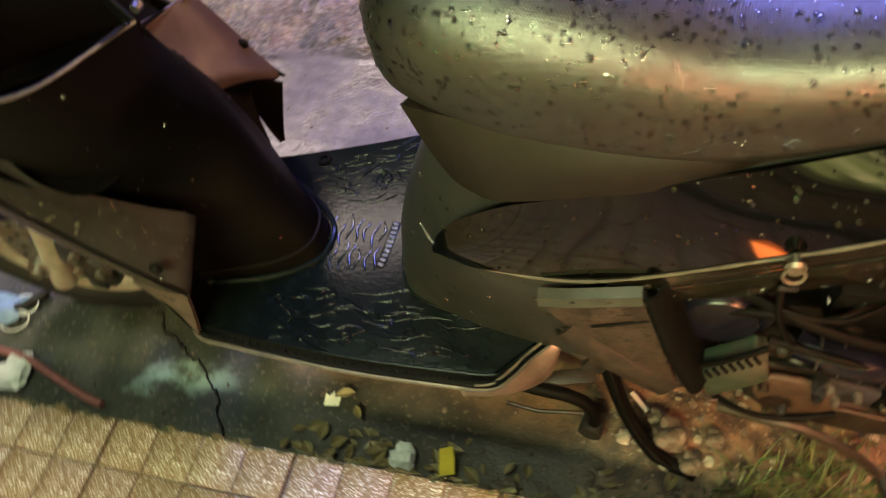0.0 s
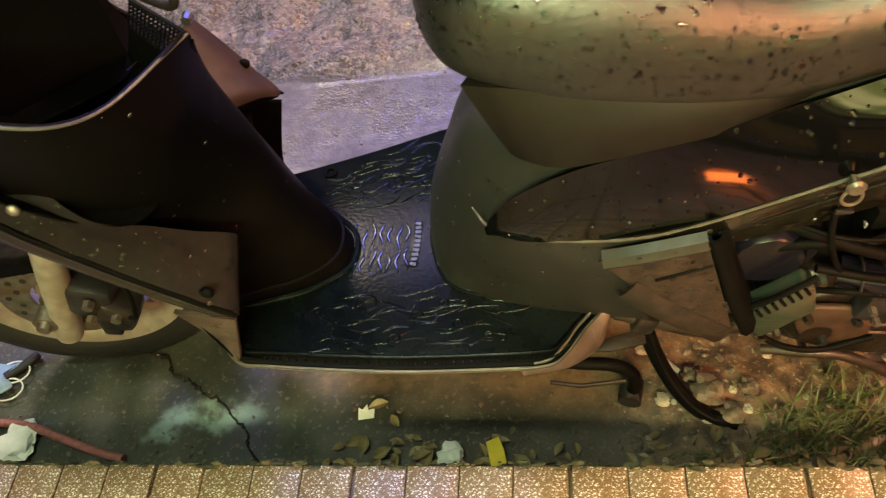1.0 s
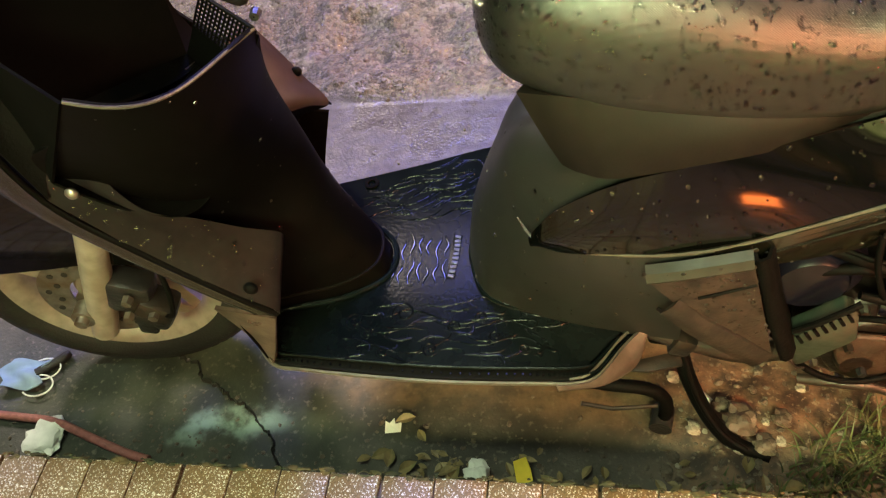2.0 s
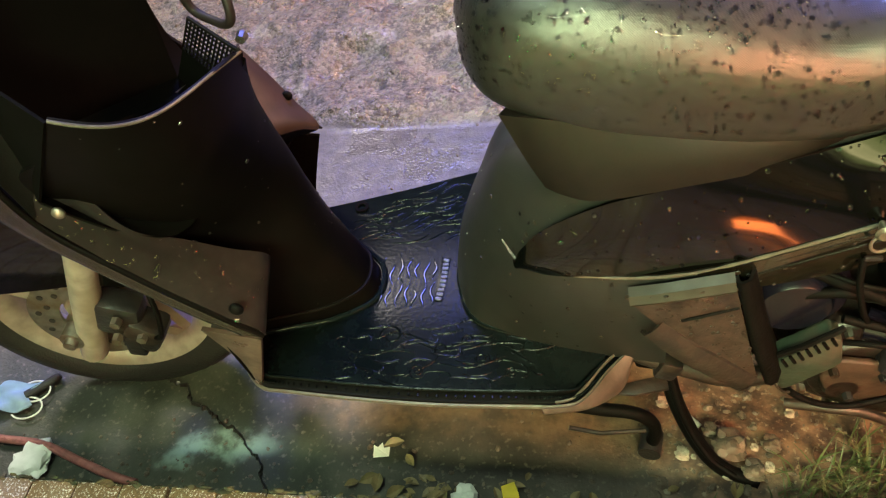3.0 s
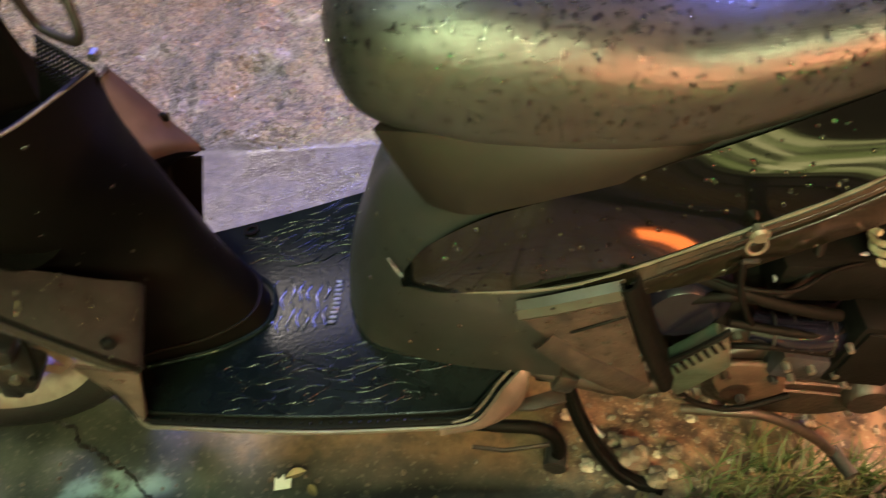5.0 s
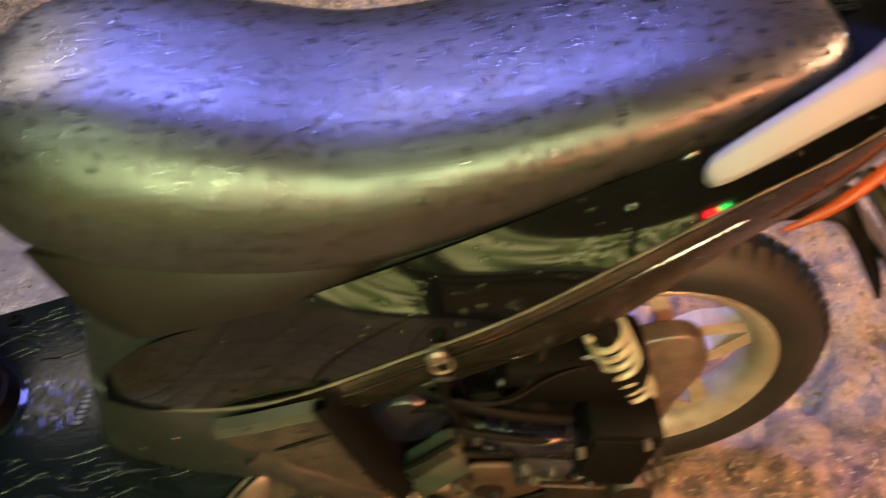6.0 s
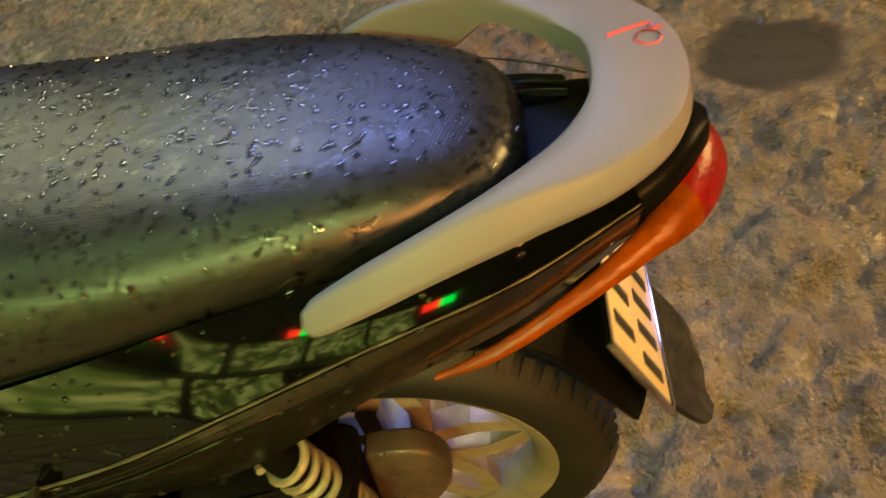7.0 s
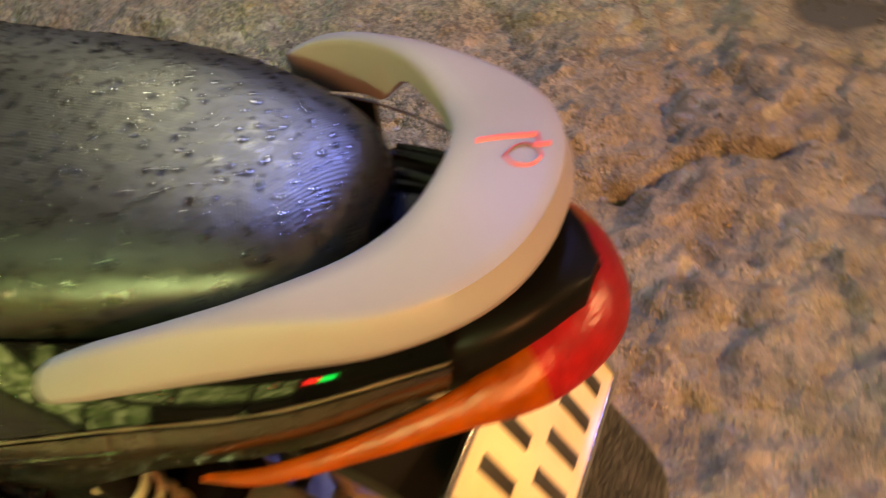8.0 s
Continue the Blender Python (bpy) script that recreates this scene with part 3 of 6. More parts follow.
def shop_glow():
    """Light of a shop through a window full of goods."""
    m = bpy.data.materials.new("lit_shop_glass")
    m.use_nodes = True
    nt = m.node_tree
    p = nt.nodes["Principled BSDF"]
    co = nt.nodes.new("ShaderNodeTexCoord")
    cells = nt.nodes.new("ShaderNodeTexVoronoi")
    cells.inputs["Scale"].default_value = 26.0
    nt.links.new(co.outputs["Object"], cells.inputs["Vector"])
    tone = nt.nodes.new("ShaderNodeValToRGB")
    tone.color_ramp.elements[0].color, tone.color_ramp.elements[1].color = (0.03, 0.03, 0.01, 1), (0.85, 0.78, 0.30, 1)
    mid = tone.color_ramp.elements.new(0.55)
    mid.color = (0.19, 0.24, 0.05, 1)
    sep = nt.nodes.new("ShaderNodeSeparateColor")
    nt.links.new(cells.outputs["Color"], sep.inputs[0])
    nt.links.new(sep.outputs[0], tone.inputs[0])
    nt.links.new(tone.outputs[0], p.inputs["Emission Color"])
    p.inputs["Base Color"].default_value = (0.1, 0.09, 0.06, 1)
    p.inputs["Emission Strength"].default_value = 8.0
    return m


shop_window = tagged(new("shop_window"), "lit glass shop display full of goods behind dark bars", "shop display")
M_SHOPGLASS = shop_glow()
for k in range(5):
    for y, z in ((-0.72, 0.332), (-1.05, 0.70)) if k < 3 else ((-1.05, 0.70),):
        part("glass_pane", block((-0.85 + 0.5 * k, y, z), (0.46, 0.02, 0.33), 0.004), M_SHOPGLASS, shop_window)
for k in range(6):
    for y, z in ((-0.71, 0.332), (-1.04, 0.70)):
        part("upright_bar", block((-1.10 + 0.5 * k, y, z), (0.04, 0.05, 0.335), 0.004), M_INK, shop_window)
for y, z, deep in ((-0.72, 0.152, 0.14), (-0.89, 0.513, 0.46), (-1.05, 0.88, 0.14)):
    part("shelf", block((0.15, y, z), (2.54, deep, 0.02), 0.004), M_INK, shop_window)
bm = bmesh.new()
bmesh.ops.create_uvsphere(bm, u_segments=20, v_segments=12, radius=0.032)
bmesh.ops.translate(bm, vec=(0.62, -2.5, 0.80), verts=bm.verts)
bm2 = bmesh.new()
bmesh.ops.create_uvsphere(bm2, u_segments=20, v_segments=12, radius=0.030)
bmesh.ops.translate(bm2, vec=(0.625, -0.12, 0.174), verts=bm2.verts)
lantern = tagged(part("pavement_lantern", bm2, glow("orange_lantern_glass", (1.0, 0.20, 0.03), 4.0)), "round orange lantern on a low base on the pavement", "lamp")
part("lantern_base", tube([(0.625, -0.12, 0.139), (0.625, -0.12, 0.148)], 0.02, 10), M_INK, lantern)
bulb = tagged(part("wall_bulb", bm, M_BULB), "bare white bulb on the shop wall", "lamp")
part("bulb_arm", tube([(0.62, -2.53, 0.83), (0.62, -3.5, 0.95)], 0.02, 10), M_INK, bulb)

# ---------- the scooter ----------
scooter = tagged(new("motor_scooter"), "wet dark motor scooter parked beside a kerb, white grab rail", "motor scooter")
scooter.matrix_world = Matrix.Translation((0, 0.88, 0)) @ Euler((radians(1.42), 0, radians(1.497))).to_matrix().to_4x4()


SEAT_KEYS = [  # u, half width, top, bottom
    (0.214, 0.030, 0.735, 0.690), (0.222, 0.066, 0.756, 0.668), (0.246, 0.104, 0.786, 0.650), (0.29, 0.128, 0.804, 0.636),
    (0.36, 0.145, 0.802, 0.614), (0.46, 0.152, 0.776, 0.606), (0.56, 0.148, 0.752, 0.606), (0.66, 0.141, 0.754, 0.630),
    (0.76, 0.132, 0.764, 0.660), (0.85, 0.118, 0.771, 0.684), (0.92, 0.099, 0.771, 0.700), (0.972, 0.079, 0.765, 0.708), (1.000, 0.054, 0.756, 0.712), (1.012, 0.024, 0.742, 0.718)]
SEAT = spline(SEAT_KEYS, 72)


def seat_ring(r, n=56):
    u, a, top, low = r
    out = []
    for k in range(n):
        c, s = math.cos(k * math.tau / n), math.sin(k * math.tau / n)
        v = a * math.copysign(abs(c) ** 0.62, c)
        up = s > 0
        w = (low + 0.45 * (top - low)) + (0.55 if up else 0.45) * (top - low) * math.copysign(abs(s) ** (0.8 if up else 0.5), s)
        out.append((u, v, w))
    return out


seat = part("seat", loft([seat_ring(r) for r in SEAT]), M_SEAT, scooter, "black textured vinyl seat beaded with rain", angle=70)

# inner leg shield facing the rider: rows from the deck up to the pocket lip, columns from the near edge to the far edge
SHIELD = [
    [(-0.100, -0.198, 0.284), (-0.098, -0.17, 0.285), (-0.095, -0.13, 0.286), (-0.10, -0.08, 0.287), (-0.11, 0.0, 0.287), (-0.10, 0.06, 0.287), (-0.10, 0.11, 0.286), (-0.10, 0.135, 0.285)],
    [(-0.105, -0.200, 0.385), (-0.105, -0.17, 0.405), (-0.105, -0.13, 0.425), (-0.11, -0.08, 0.435), (-0.12, 0.0, 0.44), (-0.11, 0.06, 0.435), (-0.105, 0.11, 0.42), (-0.10, 0.15, 0.395)],
    [(-0.047, -0.207, 0.406), (-0.043, -0.17, 0.438), (-0.039, -0.13, 0.474), (-0.060, -0.08, 0.487), (-0.105, 0.0, 0.49), (-0.092, 0.06, 0.485), (-0.060, 0.112, 0.462), (-0.046, 0.155, 0.424)],
    [(-0.088, -0.209, 0.449), (-0.082, -0.18, 0.480), (-0.076, -0.148, 0.512), (-0.088, -0.09, 0.527), (-0.115, 0.0, 0.522), (-0.106, 0.06, 0.518), (-0.082, 0.118, 0.502), (-0.070, 0.157, 0.475)],
    [(-0.130, -0.209, 0.489), (-0.121, -0.187, 0.519), (-0.112, -0.165, 0.548), (-0.117, -0.10, 0.560), (-0.14, 0.0, 0.540), (-0.13, 0.06, 0.540), (-0.104, 0.124, 0.543), (-0.095, 0.158, 0.524)],
    [(-0.171, -0.207, 0.529), (-0.160, -0.197, 0.558), (-0.149, -0.185, 0.586), (-0.147, -0.11, 0.602), (-0.16, 0.0, 0.565), (-0.15, 0.06, 0.562), (-0.126, 0.124, 0.575), (-0.119, 0.155, 0.570)],
    [(-0.208, -0.205, 0.575), (-0.196, -0.198, 0.600), (-0.178, -0.180, 0.634), (-0.178, -0.11, 0.630), (-0.165, 0.0, 0.588), (-0.155, 0.06, 0.578), (-0.130, 0.122, 0.580), (-0.122, 0.152, 0.576)],
    [(-0.244, -0.203, 0.620), (-0.226, -0.192, 0.656), (-0.198, -0.166, 0.694), (-0.183, -0.10, 0.660), (-0.168, 0.0, 0.608), (-0.156, 0.06, 0.592), (-0.136, 0.118, 0.582), (-0.122, 0.150, 0.575)],
]


def shield_rows():
    across = [spline(row, 56) for row in SHIELD]
    return np.array([spline([across[i][j] for i in range(len(across))], 56) for j in range(len(across[0]))])


grid = shield_rows()
# the far wing takes the paler colour that has the light painted in
for a, b, mat in ((0, 16, M_WING), (36, 57, M_LITWING)):
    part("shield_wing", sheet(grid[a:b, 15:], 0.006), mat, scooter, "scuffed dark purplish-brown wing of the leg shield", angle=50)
    part("wing_end", sheet(grid[a:b, :16], 0.006), M_POCKET, scooter, "black end face of the shield wing", angle=50)
# one smooth panel from the pocket lip down over the steering column to its foot on the deck:
# each row runs from the far flank over the ridge to the near edge
P0, P1, P2, P3 = (np.array(p) for p in ((-0.099, -0.263, 0.802), (-0.021, -0.253, 0.764), (-0.023, -0.197, 0.765), (0.010, -0.104, 0.747)))
brim = lambda f: P0 * (1 - f) ** 3 + 3 * P1 * f * (1 - f) ** 2 + 3 * P2 * f * f * (1 - f) + P3 * f ** 3
COVER = [
    [(-0.085, -0.02, 0.640), (-0.045, -0.058, 0.670), (-0.008, -0.090, 0.715), P3, brim(0.72), brim(0.45), brim(0.2), P0],
    [(-0.100, 0.030, 0.600), (-0.070, 0.005, 0.612), (-0.040, -0.016, 0.622), (-0.023, -0.046, 0.632), (-0.022, -0.105, 0.640), (-0.050, -0.165, 0.650), (-0.100, -0.214, 0.690), (-0.165, -0.232, 0.728)],
    [(-0.110, 0.070, 0.505), (-0.075, 0.056, 0.508), (-0.048, 0.026, 0.510), (-0.026, -0.004, 0.506), (-0.036, -0.050, 0.502), (-0.080, -0.100, 0.500), (-0.138, -0.155, 0.548), (-0.226, -0.198, 0.653)],
    [(-0.105, 0.085, 0.410), (-0.060, 0.072, 0.412), (-0.032, 0.034, 0.415), (-0.009, -0.004, 0.416), (-0.012, -0.048, 0.410), (-0.044, -0.086, 0.402), (-0.100, -0.115, 0.400), (-0.145, -0.150, 0.420)],
    [(-0.100, 0.075, 0.340), (-0.045, 0.066, 0.340), (-0.006, 0.030, 0.342), (0.022, -0.008, 0.344), (0.020, -0.056, 0.340), (-0.022, -0.090, 0.335), (-0.080, -0.108, 0.335), (-0.140, -0.130, 0.340)],
    [(-0.095, 0.070, 0.286), (-0.040, 0.062, 0.286), (0.012, 0.026, 0.286), (0.048, -0.014, 0.286), (0.043, -0.064, 0.286), (-0.012, -0.096, 0.286), (-0.070, -0.110, 0.286), (-0.135, -0.125, 0.286)],
]
across = [spline(row, 64) for row in COVER]
cover = np.array([spline([across[i][j] for i in range(len(across))], 60) for j in range(65)])
part("leg_shield", sheet(cover, 0.004), M_PANEL, scooter, "dark brown plastic leg shield running into the steering column cover", angle=60)

# storage pocket behind the lip, and the upper inner panels beside it
F_ROW = SHIELD[-1]
lip = spline(F_ROW[2:], 30)
rows = [[(p[0] + du, p[1] * k, p[2] + dw) for p in lip] for du, dw, k in
        ((0, 0.0, 1.0), (-0.010, -0.010, 0.98), (-0.045, -0.03, 0.96), (-0.085, 0.03, 0.96), (-0.095, 0.15, 0.97), (-0.08, 0.36, 0.98))]
rows = [spline([r[j] for r in rows], 24) for j in range(len(lip))]
part("storage_pocket", sheet(rows, 0.004), M_POCKET, scooter, "black open glove pocket", angle=60)
for side, k in ((-1, 1.0), (1, 0.84)):
    rows = [[(-0.242, 0.203, 0.622), (-0.198, 0.166, 0.694)], [(-0.262, 0.206, 0.75), (-0.232, 0.162, 0.76)],
            [(-0.27, 0.203, 0.86), (-0.225, 0.162, 0.86)], [(-0.262, 0.195, 0.97), (-0.21, 0.158, 0.97)]]
    a = spline([r[0] for r in rows], 16)
    b = spline([r[1] for r in rows], 16)
    grid = [[tuple(np.array(p) + (np.array(q) - np.array(p)) * f + np.array([-0.008 * math.sin(math.pi * f), 0, 0])) for f in np.linspace(0, 1, 7)] for p, q in zip(a, b)]
    grid = [[(p[0], side * k * p[1], p[2]) for p in r] for r in grid]
    part("upper_inner_panel", sheet(grid, 0.005), M_BLACK, scooter)
# outer front cowl
EDGE = [(-0.098, 0.198, 0.30), (-0.072, 0.203, 0.352), (-0.05, 0.206, 0.405), (-0.092, 0.209, 0.449), (-0.172, 0.207, 0.529), (-0.246, 0.204, 0.620), (-0.266, 0.205, 0.75), (-0.272, 0.202, 0.86), (-0.265, 0.196, 0.97)]
rows = []
for n, (u, v, w) in enumerate(EDGE[2:]):
    rows.append(spline([(u, -v, w), (u - 0.045, -v * 0.97, w + 0.012), (u - 0.12, -v * 0.66, w + 0.03), (u - 0.155, 0, w + 0.035),
                        (u - 0.12, v * 0.60, w + 0.03), (u - 0.045, v * 0.82, w + 0.012), (u, v * 0.84, w)], 40))
rows = np.array([spline([r[j] for r in rows], 36) for j in range(41)])
part("front_cowl", sheet(rows, 0.005), M_LOWER, scooter, "dark painted front cowl", angle=60)
part("shield_edge_bead", tube(spline([(u, -v, w) for u, v, w in EDGE[2:7]], 40), 0.0035, 8), M_PANEL, scooter)
# screws and bosses on the shield
for u, v, w, r in ((-0.200, -0.211, 0.635, 0.0075), (-0.064, -0.210, 0.462, 0.009), (-0.075, 0.150, 0.488, 0.008)):
    bm = bmesh.new()
    bmesh.ops.create_uvsphere(bm, u_segments=12, v_segments=8, radius=r)
    bmesh.ops.transform(bm, matrix=pose(u, v - 0.001, w + 0.003) @ Matrix.Diagonal((1, 0.7, 1, 1)), verts=bm.verts)
    part("screw_cap", bm, M_STEEL if r < 0.008 else M_BLACK, scooter)
# collar where the column cover meets the deck
foot_ring = lambda k, r: [tuple(np.array(c[k]) + np.array([r * math.cos(a), r * math.sin(a), 0])) for c, a in zip(cover, np.linspace(2.2, -2.2, 65))]
ring = foot_ring(54, 0.001)
part("column_collar", tube(foot_ring(59, 0.006), 0.0040, 8), M_WETBEAD, scooter, "worn collar at the foot of the column cover")
part("column_collar", tube(ring, 0.0026, 8), M_COLUMN, scooter, "worn collar at the foot of the column cover")

# lower corner fairings under the wings, the near one pale, the far one black
rows = [[(-0.135, 0.193, 0.405), (-0.095, 0.200, 0.405), (-0.055, 0.203, 0.398)], [(-0.115, 0.19, 0.345), (-0.095, 0.196, 0.345), (-0.072, 0.199, 0.345)],
        [(-0.102, 0.188, 0.275), (-0.098, 0.194, 0.275), (-0.094, 0.197, 0.275)]]
grid = [spline(r, 8) for r in rows]
grid = np.array([spline([g[j] for g in grid], 10) for j in range(9)])
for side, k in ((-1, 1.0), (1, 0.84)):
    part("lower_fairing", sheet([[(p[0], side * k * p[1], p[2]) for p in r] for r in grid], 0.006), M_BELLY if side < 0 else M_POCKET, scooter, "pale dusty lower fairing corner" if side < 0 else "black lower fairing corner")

# bag hook in front of the handlebar column
hook = spline([(-0.046, -0.078, 0.850), (-0.042, -0.074, 0.800), (-0.036, -0.074, 0.778), (-0.016, -0.084, 0.772), (0.004, -0.096, 0.774), (0.012, -0.098, 0.786), (0.008, -0.086, 0.812), (0.000, -0.070, 0.850)], 40)
hk = part("bag_hook", tube(hook, 0.0048, 10), M_WING, scooter, "bent brown metal bag hook")
part("hook_bolt", lathe([(0.001, -0.005), (0.005, -0.005), (0.006, 0.004), (0.001, 0.004)], (0.012, -0.094, 0.757), 8), M_DARKMETAL, hk)

# mesh basket hung in front of the shield
basket = tagged(new("hanging_basket"), "black plastic mesh basket hung before the leg shield", "basket")
basket.matrix_world = scooter.matrix_world
front = [brim(f) for f in np.linspace(0, 1, 29)]
CB, CA = np.array((-0.050, -0.066, 0.765)), np.array((-0.26, -0.17, 0.84))
foot = spline([(-0.215, -0.207, 0.650), (-0.168, -0.197, 0.597), (-0.122, -0.175, 0.556), (-0.100, -0.125, 0.545), (-0.102, -0.06, 0.552), (-0.110, 0.015, 0.562)], 28)
FB, FA = np.array((-0.17, 0.06, 0.60)), np.array((-0.275, -0.13, 0.66))
RISE = np.array((-0.035, 0.02, 0.20))


def basket_wall(top, low, swell):
    return [[p + (q - p) * f + np.array([0.5, -0.4, 0.3]) * swell * math.sin(math.pi * f) for f in np.linspace(0, 1, 12)] for p, q in zip(top, low)]


line = lambda a, b, n: [a + (b - a) * f for f in np.linspace(0, 1, n)]
part("back_wall", sheet(basket_wall(line(CB + RISE, CA + RISE, 9), line(FB, FA, 9), 0.0), 0.003), M_POCKET, basket, angle=50)
part("side_wall", sheet(basket_wall(line(CA, P0, 9), line(FA, foot[0], 9), 0.0), 0.003), M_POCKET, basket, angle=50)
far_top, far_low = line(P3, CB, 15), line(np.array(foot[-1]), FB, 15)
part("side_wall", sheet([r[5:] for r in basket_wall(far_top, far_low, 0.0)], 0.003), M_POCKET, basket, angle=50)
part("basket_floor", sheet([line(np.array(a), b, 6) for a, b in zip(foot, line(FA, FB, 29))], 0.003), M_POCKET, basket, angle=50)
for p, q in zip(far_top, far_low):
    part("mesh_bar", tube([p, p + (q - p) * 0.46], 0.0013, 6), M_BASKET, basket)
for k in range(1, 8):
    part("mesh_bar", tube([p + (q - p) * 0.058 * k for p, q in zip(far_top, far_low)], 0.0013, 6), M_BASKET, basket)
part("rim", tube(front, 0.0017, 8), M_RIM, basket, "thin pale worn rim")
part("rim", tube(far_top, 0.0024, 8), M_BASKET, basket)
# deck
near = [(-0.140, -0.150), (-0.100, -0.199), (-0.05, -0.209), (0.118, -0.224), (0.263, -0.2265), (0.325, -0.224), (0.343, -0.212), (0.368, -0.182), (0.392, -0.158)]
far = [(0.392, 0.150), (0.34, 0.215), (0.203, 0.204), (0.069, 0.164), (-0.055, 0.130), (-0.150, 0.110)]
outline = [tuple(p[:2]) for p in spline(near, 40)] + [tuple(p[:2]) for p in spline(far, 24)]
deck = part("floor_deck", prism(outline, 0.016, "w", 0.264, 0.003), M_BLACK, scooter, "black plastic foot deck")
inset = [((u - 0.14) * 0.955 + 0.138, (v + 0.006) * 0.945 - 0.006) for u, v in outline]
part("deck_mat", prism(inset, 0.008, "w", 0.2805, 0.003), M_MAT, scooter, "wet dark rubber mat with raised scrolls")
skirt = [(u, v - 0.001, 0.274) for u, v in [tuple(p[:2]) for p in spline(near, 60)]]
part("deck_edge_trim", tube([(u, v, w + (0.0 if u < 0.33 else (u - 0.33) * 0.25)) for u, v, w in skirt], 0.0032, 8), M_TRIM, scooter, "pale scuffed trim along the deck edge")
part("deck_inner_bead", tube([(u * 0.985 + 0.001, v + 0.014, 0.288) for u, v, w in skirt[4:54]], 0.0028, 8), M_MAT, scooter)
bm = bmesh.new()
for n in range(86):
    f = n / 85 * 50 + 4
    i = min(int(f), len(skirt) - 2)
    p = np.array(skirt[i]) + (np.array(skirt[i + 1]) - np.array(skirt[i])) * (f - i)
    block((p[0], p[1] + 0.007, 0.284), (0.0026, 0.004, 0.003), 0.0006, bm=bm, segs=1)
tagged(part("edge_stitches", bm, M_MAT, scooter), kind="stuff")
# outer foot lip at the back of the deck: a curved plate that runs out to a point
upper = spline([(0.285, -0.231, 0.278), (0.326, -0.228, 0.284), (0.347, -0.211, 0.287), (0.369, -0.182, 0.290), (0.397, -0.154, 0.293)], 28)
under = spline([(0.285, -0.229, 0.266), (0.340, -0.221, 0.266), (0.372, -0.197, 0.252), (0.389, -0.179, 0.256), (0.3985, -0.155, 0.289)], 28)
part("foot_lip", sheet([[p + (q - p) * f + np.array([0.003, -0.003, 0.0]) * math.sin(math.pi * f) for f in np.linspace(0, 1, 8)] for p, q in zip(upper, under)], 0.004), M_BELLY, scooter, "pinkish plastic lip curving out to a point")
part("lip_bead", tube(upper, [0.0022 * (1 - 0.6 * k / 28) for k in range(29)], 8), M_TRIM, scooter, "pale worn bead along the lip")
part("lip_bead", tube([p + np.array([-0.008, 0.006, -0.002]) for p in upper[4:26]], 0.0020, 8), M_TRIM, scooter, "pale worn bead along the lip")
part("lip_bracket", prism([(0.372, -0.192), (0.392, -0.176), (0.444, -0.162), (0.446, -0.184), (0.402, -0.194)], 0.005, "w", 0.243, 0.001), M_STRUT, scooter, "brown bracket plate behind the lip")
# raised scrolls on the mat
rng = random.Random(4)
bm = bmesh.new()


def ridge(pts, width, high):
    """A soft raised line on the mat."""
    prev = None
    for k, (u, v) in enumerate(pts):
        a, b = pts[max(k - 1, 0)], pts[min(k + 1, len(pts) - 1)]
        d = math.hypot(b[0] - a[0], b[1] - a[1]) or 1
        nu, nv = -(b[1] - a[1]) / d, (b[0] - a[0]) / d
        f = math.sin(math.pi * min(max(k / (len(pts) - 1), 0.04), 0.96)) ** 0.5
        cur = [bm.verts.new((u + nu * width * f * s, v + nv * width * f * s, 0.2883 + high * f * h)) for s, h in ((-1, 0), (-0.6, 0.7), (0, 1), (0.6, 0.7), (1, 0))]
        if prev:
            for i in range(4):
                bm.faces.new((prev[i], prev[i + 1], cur[i + 1], cur[i]))
        prev = cur


def flow(cu, cv, length, heading, wave, sway=0.005):
    pts = []
    for k in range(21):
        f = k / 20
        off = sway * math.sin(f * math.tau * 1.1 + wave)
        pts.append((cu + length * (f - 0.5) * math.cos(heading) - off * math.sin(heading), cv + length * (f - 0.5) * math.sin(heading) + off * math.cos(heading)))
    ridge(pts, 0.0026, 0.0018)


def flame(u0, v0, heading, length, phase, swing, curl):
    """One tapered tongue of the flowing pattern, ending in a curl."""
    pts, a = [], heading
    u, v = u0, v0
    for k in range(23):
        pts.append((u, v))
        f = k / 22
        a = heading + swing * math.sin(phase + 5.5 * (u - 0.1) * 10 + 0.6 * f) + curl * max(0.0, f - 0.62) * 7.5
        u, v = u + length / 22 * math.cos(a), v + length / 22 * math.sin(a)
    ridge(pts, rng.uniform(0.0015, 0.0027), 0.0015)


for row in range(9):
    for k in range(5):
        u0 = 0.0 + 0.054 * k + 0.02 * (row % 3) + rng.uniform(-0.008, 0.008)
        flame(u0, -0.196 + 0.0098 * row + rng.uniform(-0.004, 0.004), rng.uniform(-0.2, 0.24), rng.uniform(0.03, 0.07), 0.5 * row, rng.uniform(0.2, 0.55), (0, 0, 1, -1)[(row + k) % 4] * rng.uniform(0.6, 1.0))
for row in range(12):
    for k in range(5):
        v0 = 0.042 + 0.0100 * row
        u0 = max(-0.02, (v0 - 0.105) * 2.2) + 0.040 * k + 0.02 * (row % 2) + rng.uniform(-0.006, 0.006)
        if u0 < 0.16:
            flame(u0, v0 + rng.uniform(-0.003, 0.003), 0.26 + rng.uniform(-0.2, 0.2), rng.uniform(0.03, 0.065), 0.6 * row, rng.uniform(0.2, 0.5), (0, 1, 0, -1)[(row + k) % 4] * rng.uniform(0.5, 0.9))
tagged(part("mat_relief", bm, M_RELIEF, scooter), kind="stuff")
bm = bmesh.new()
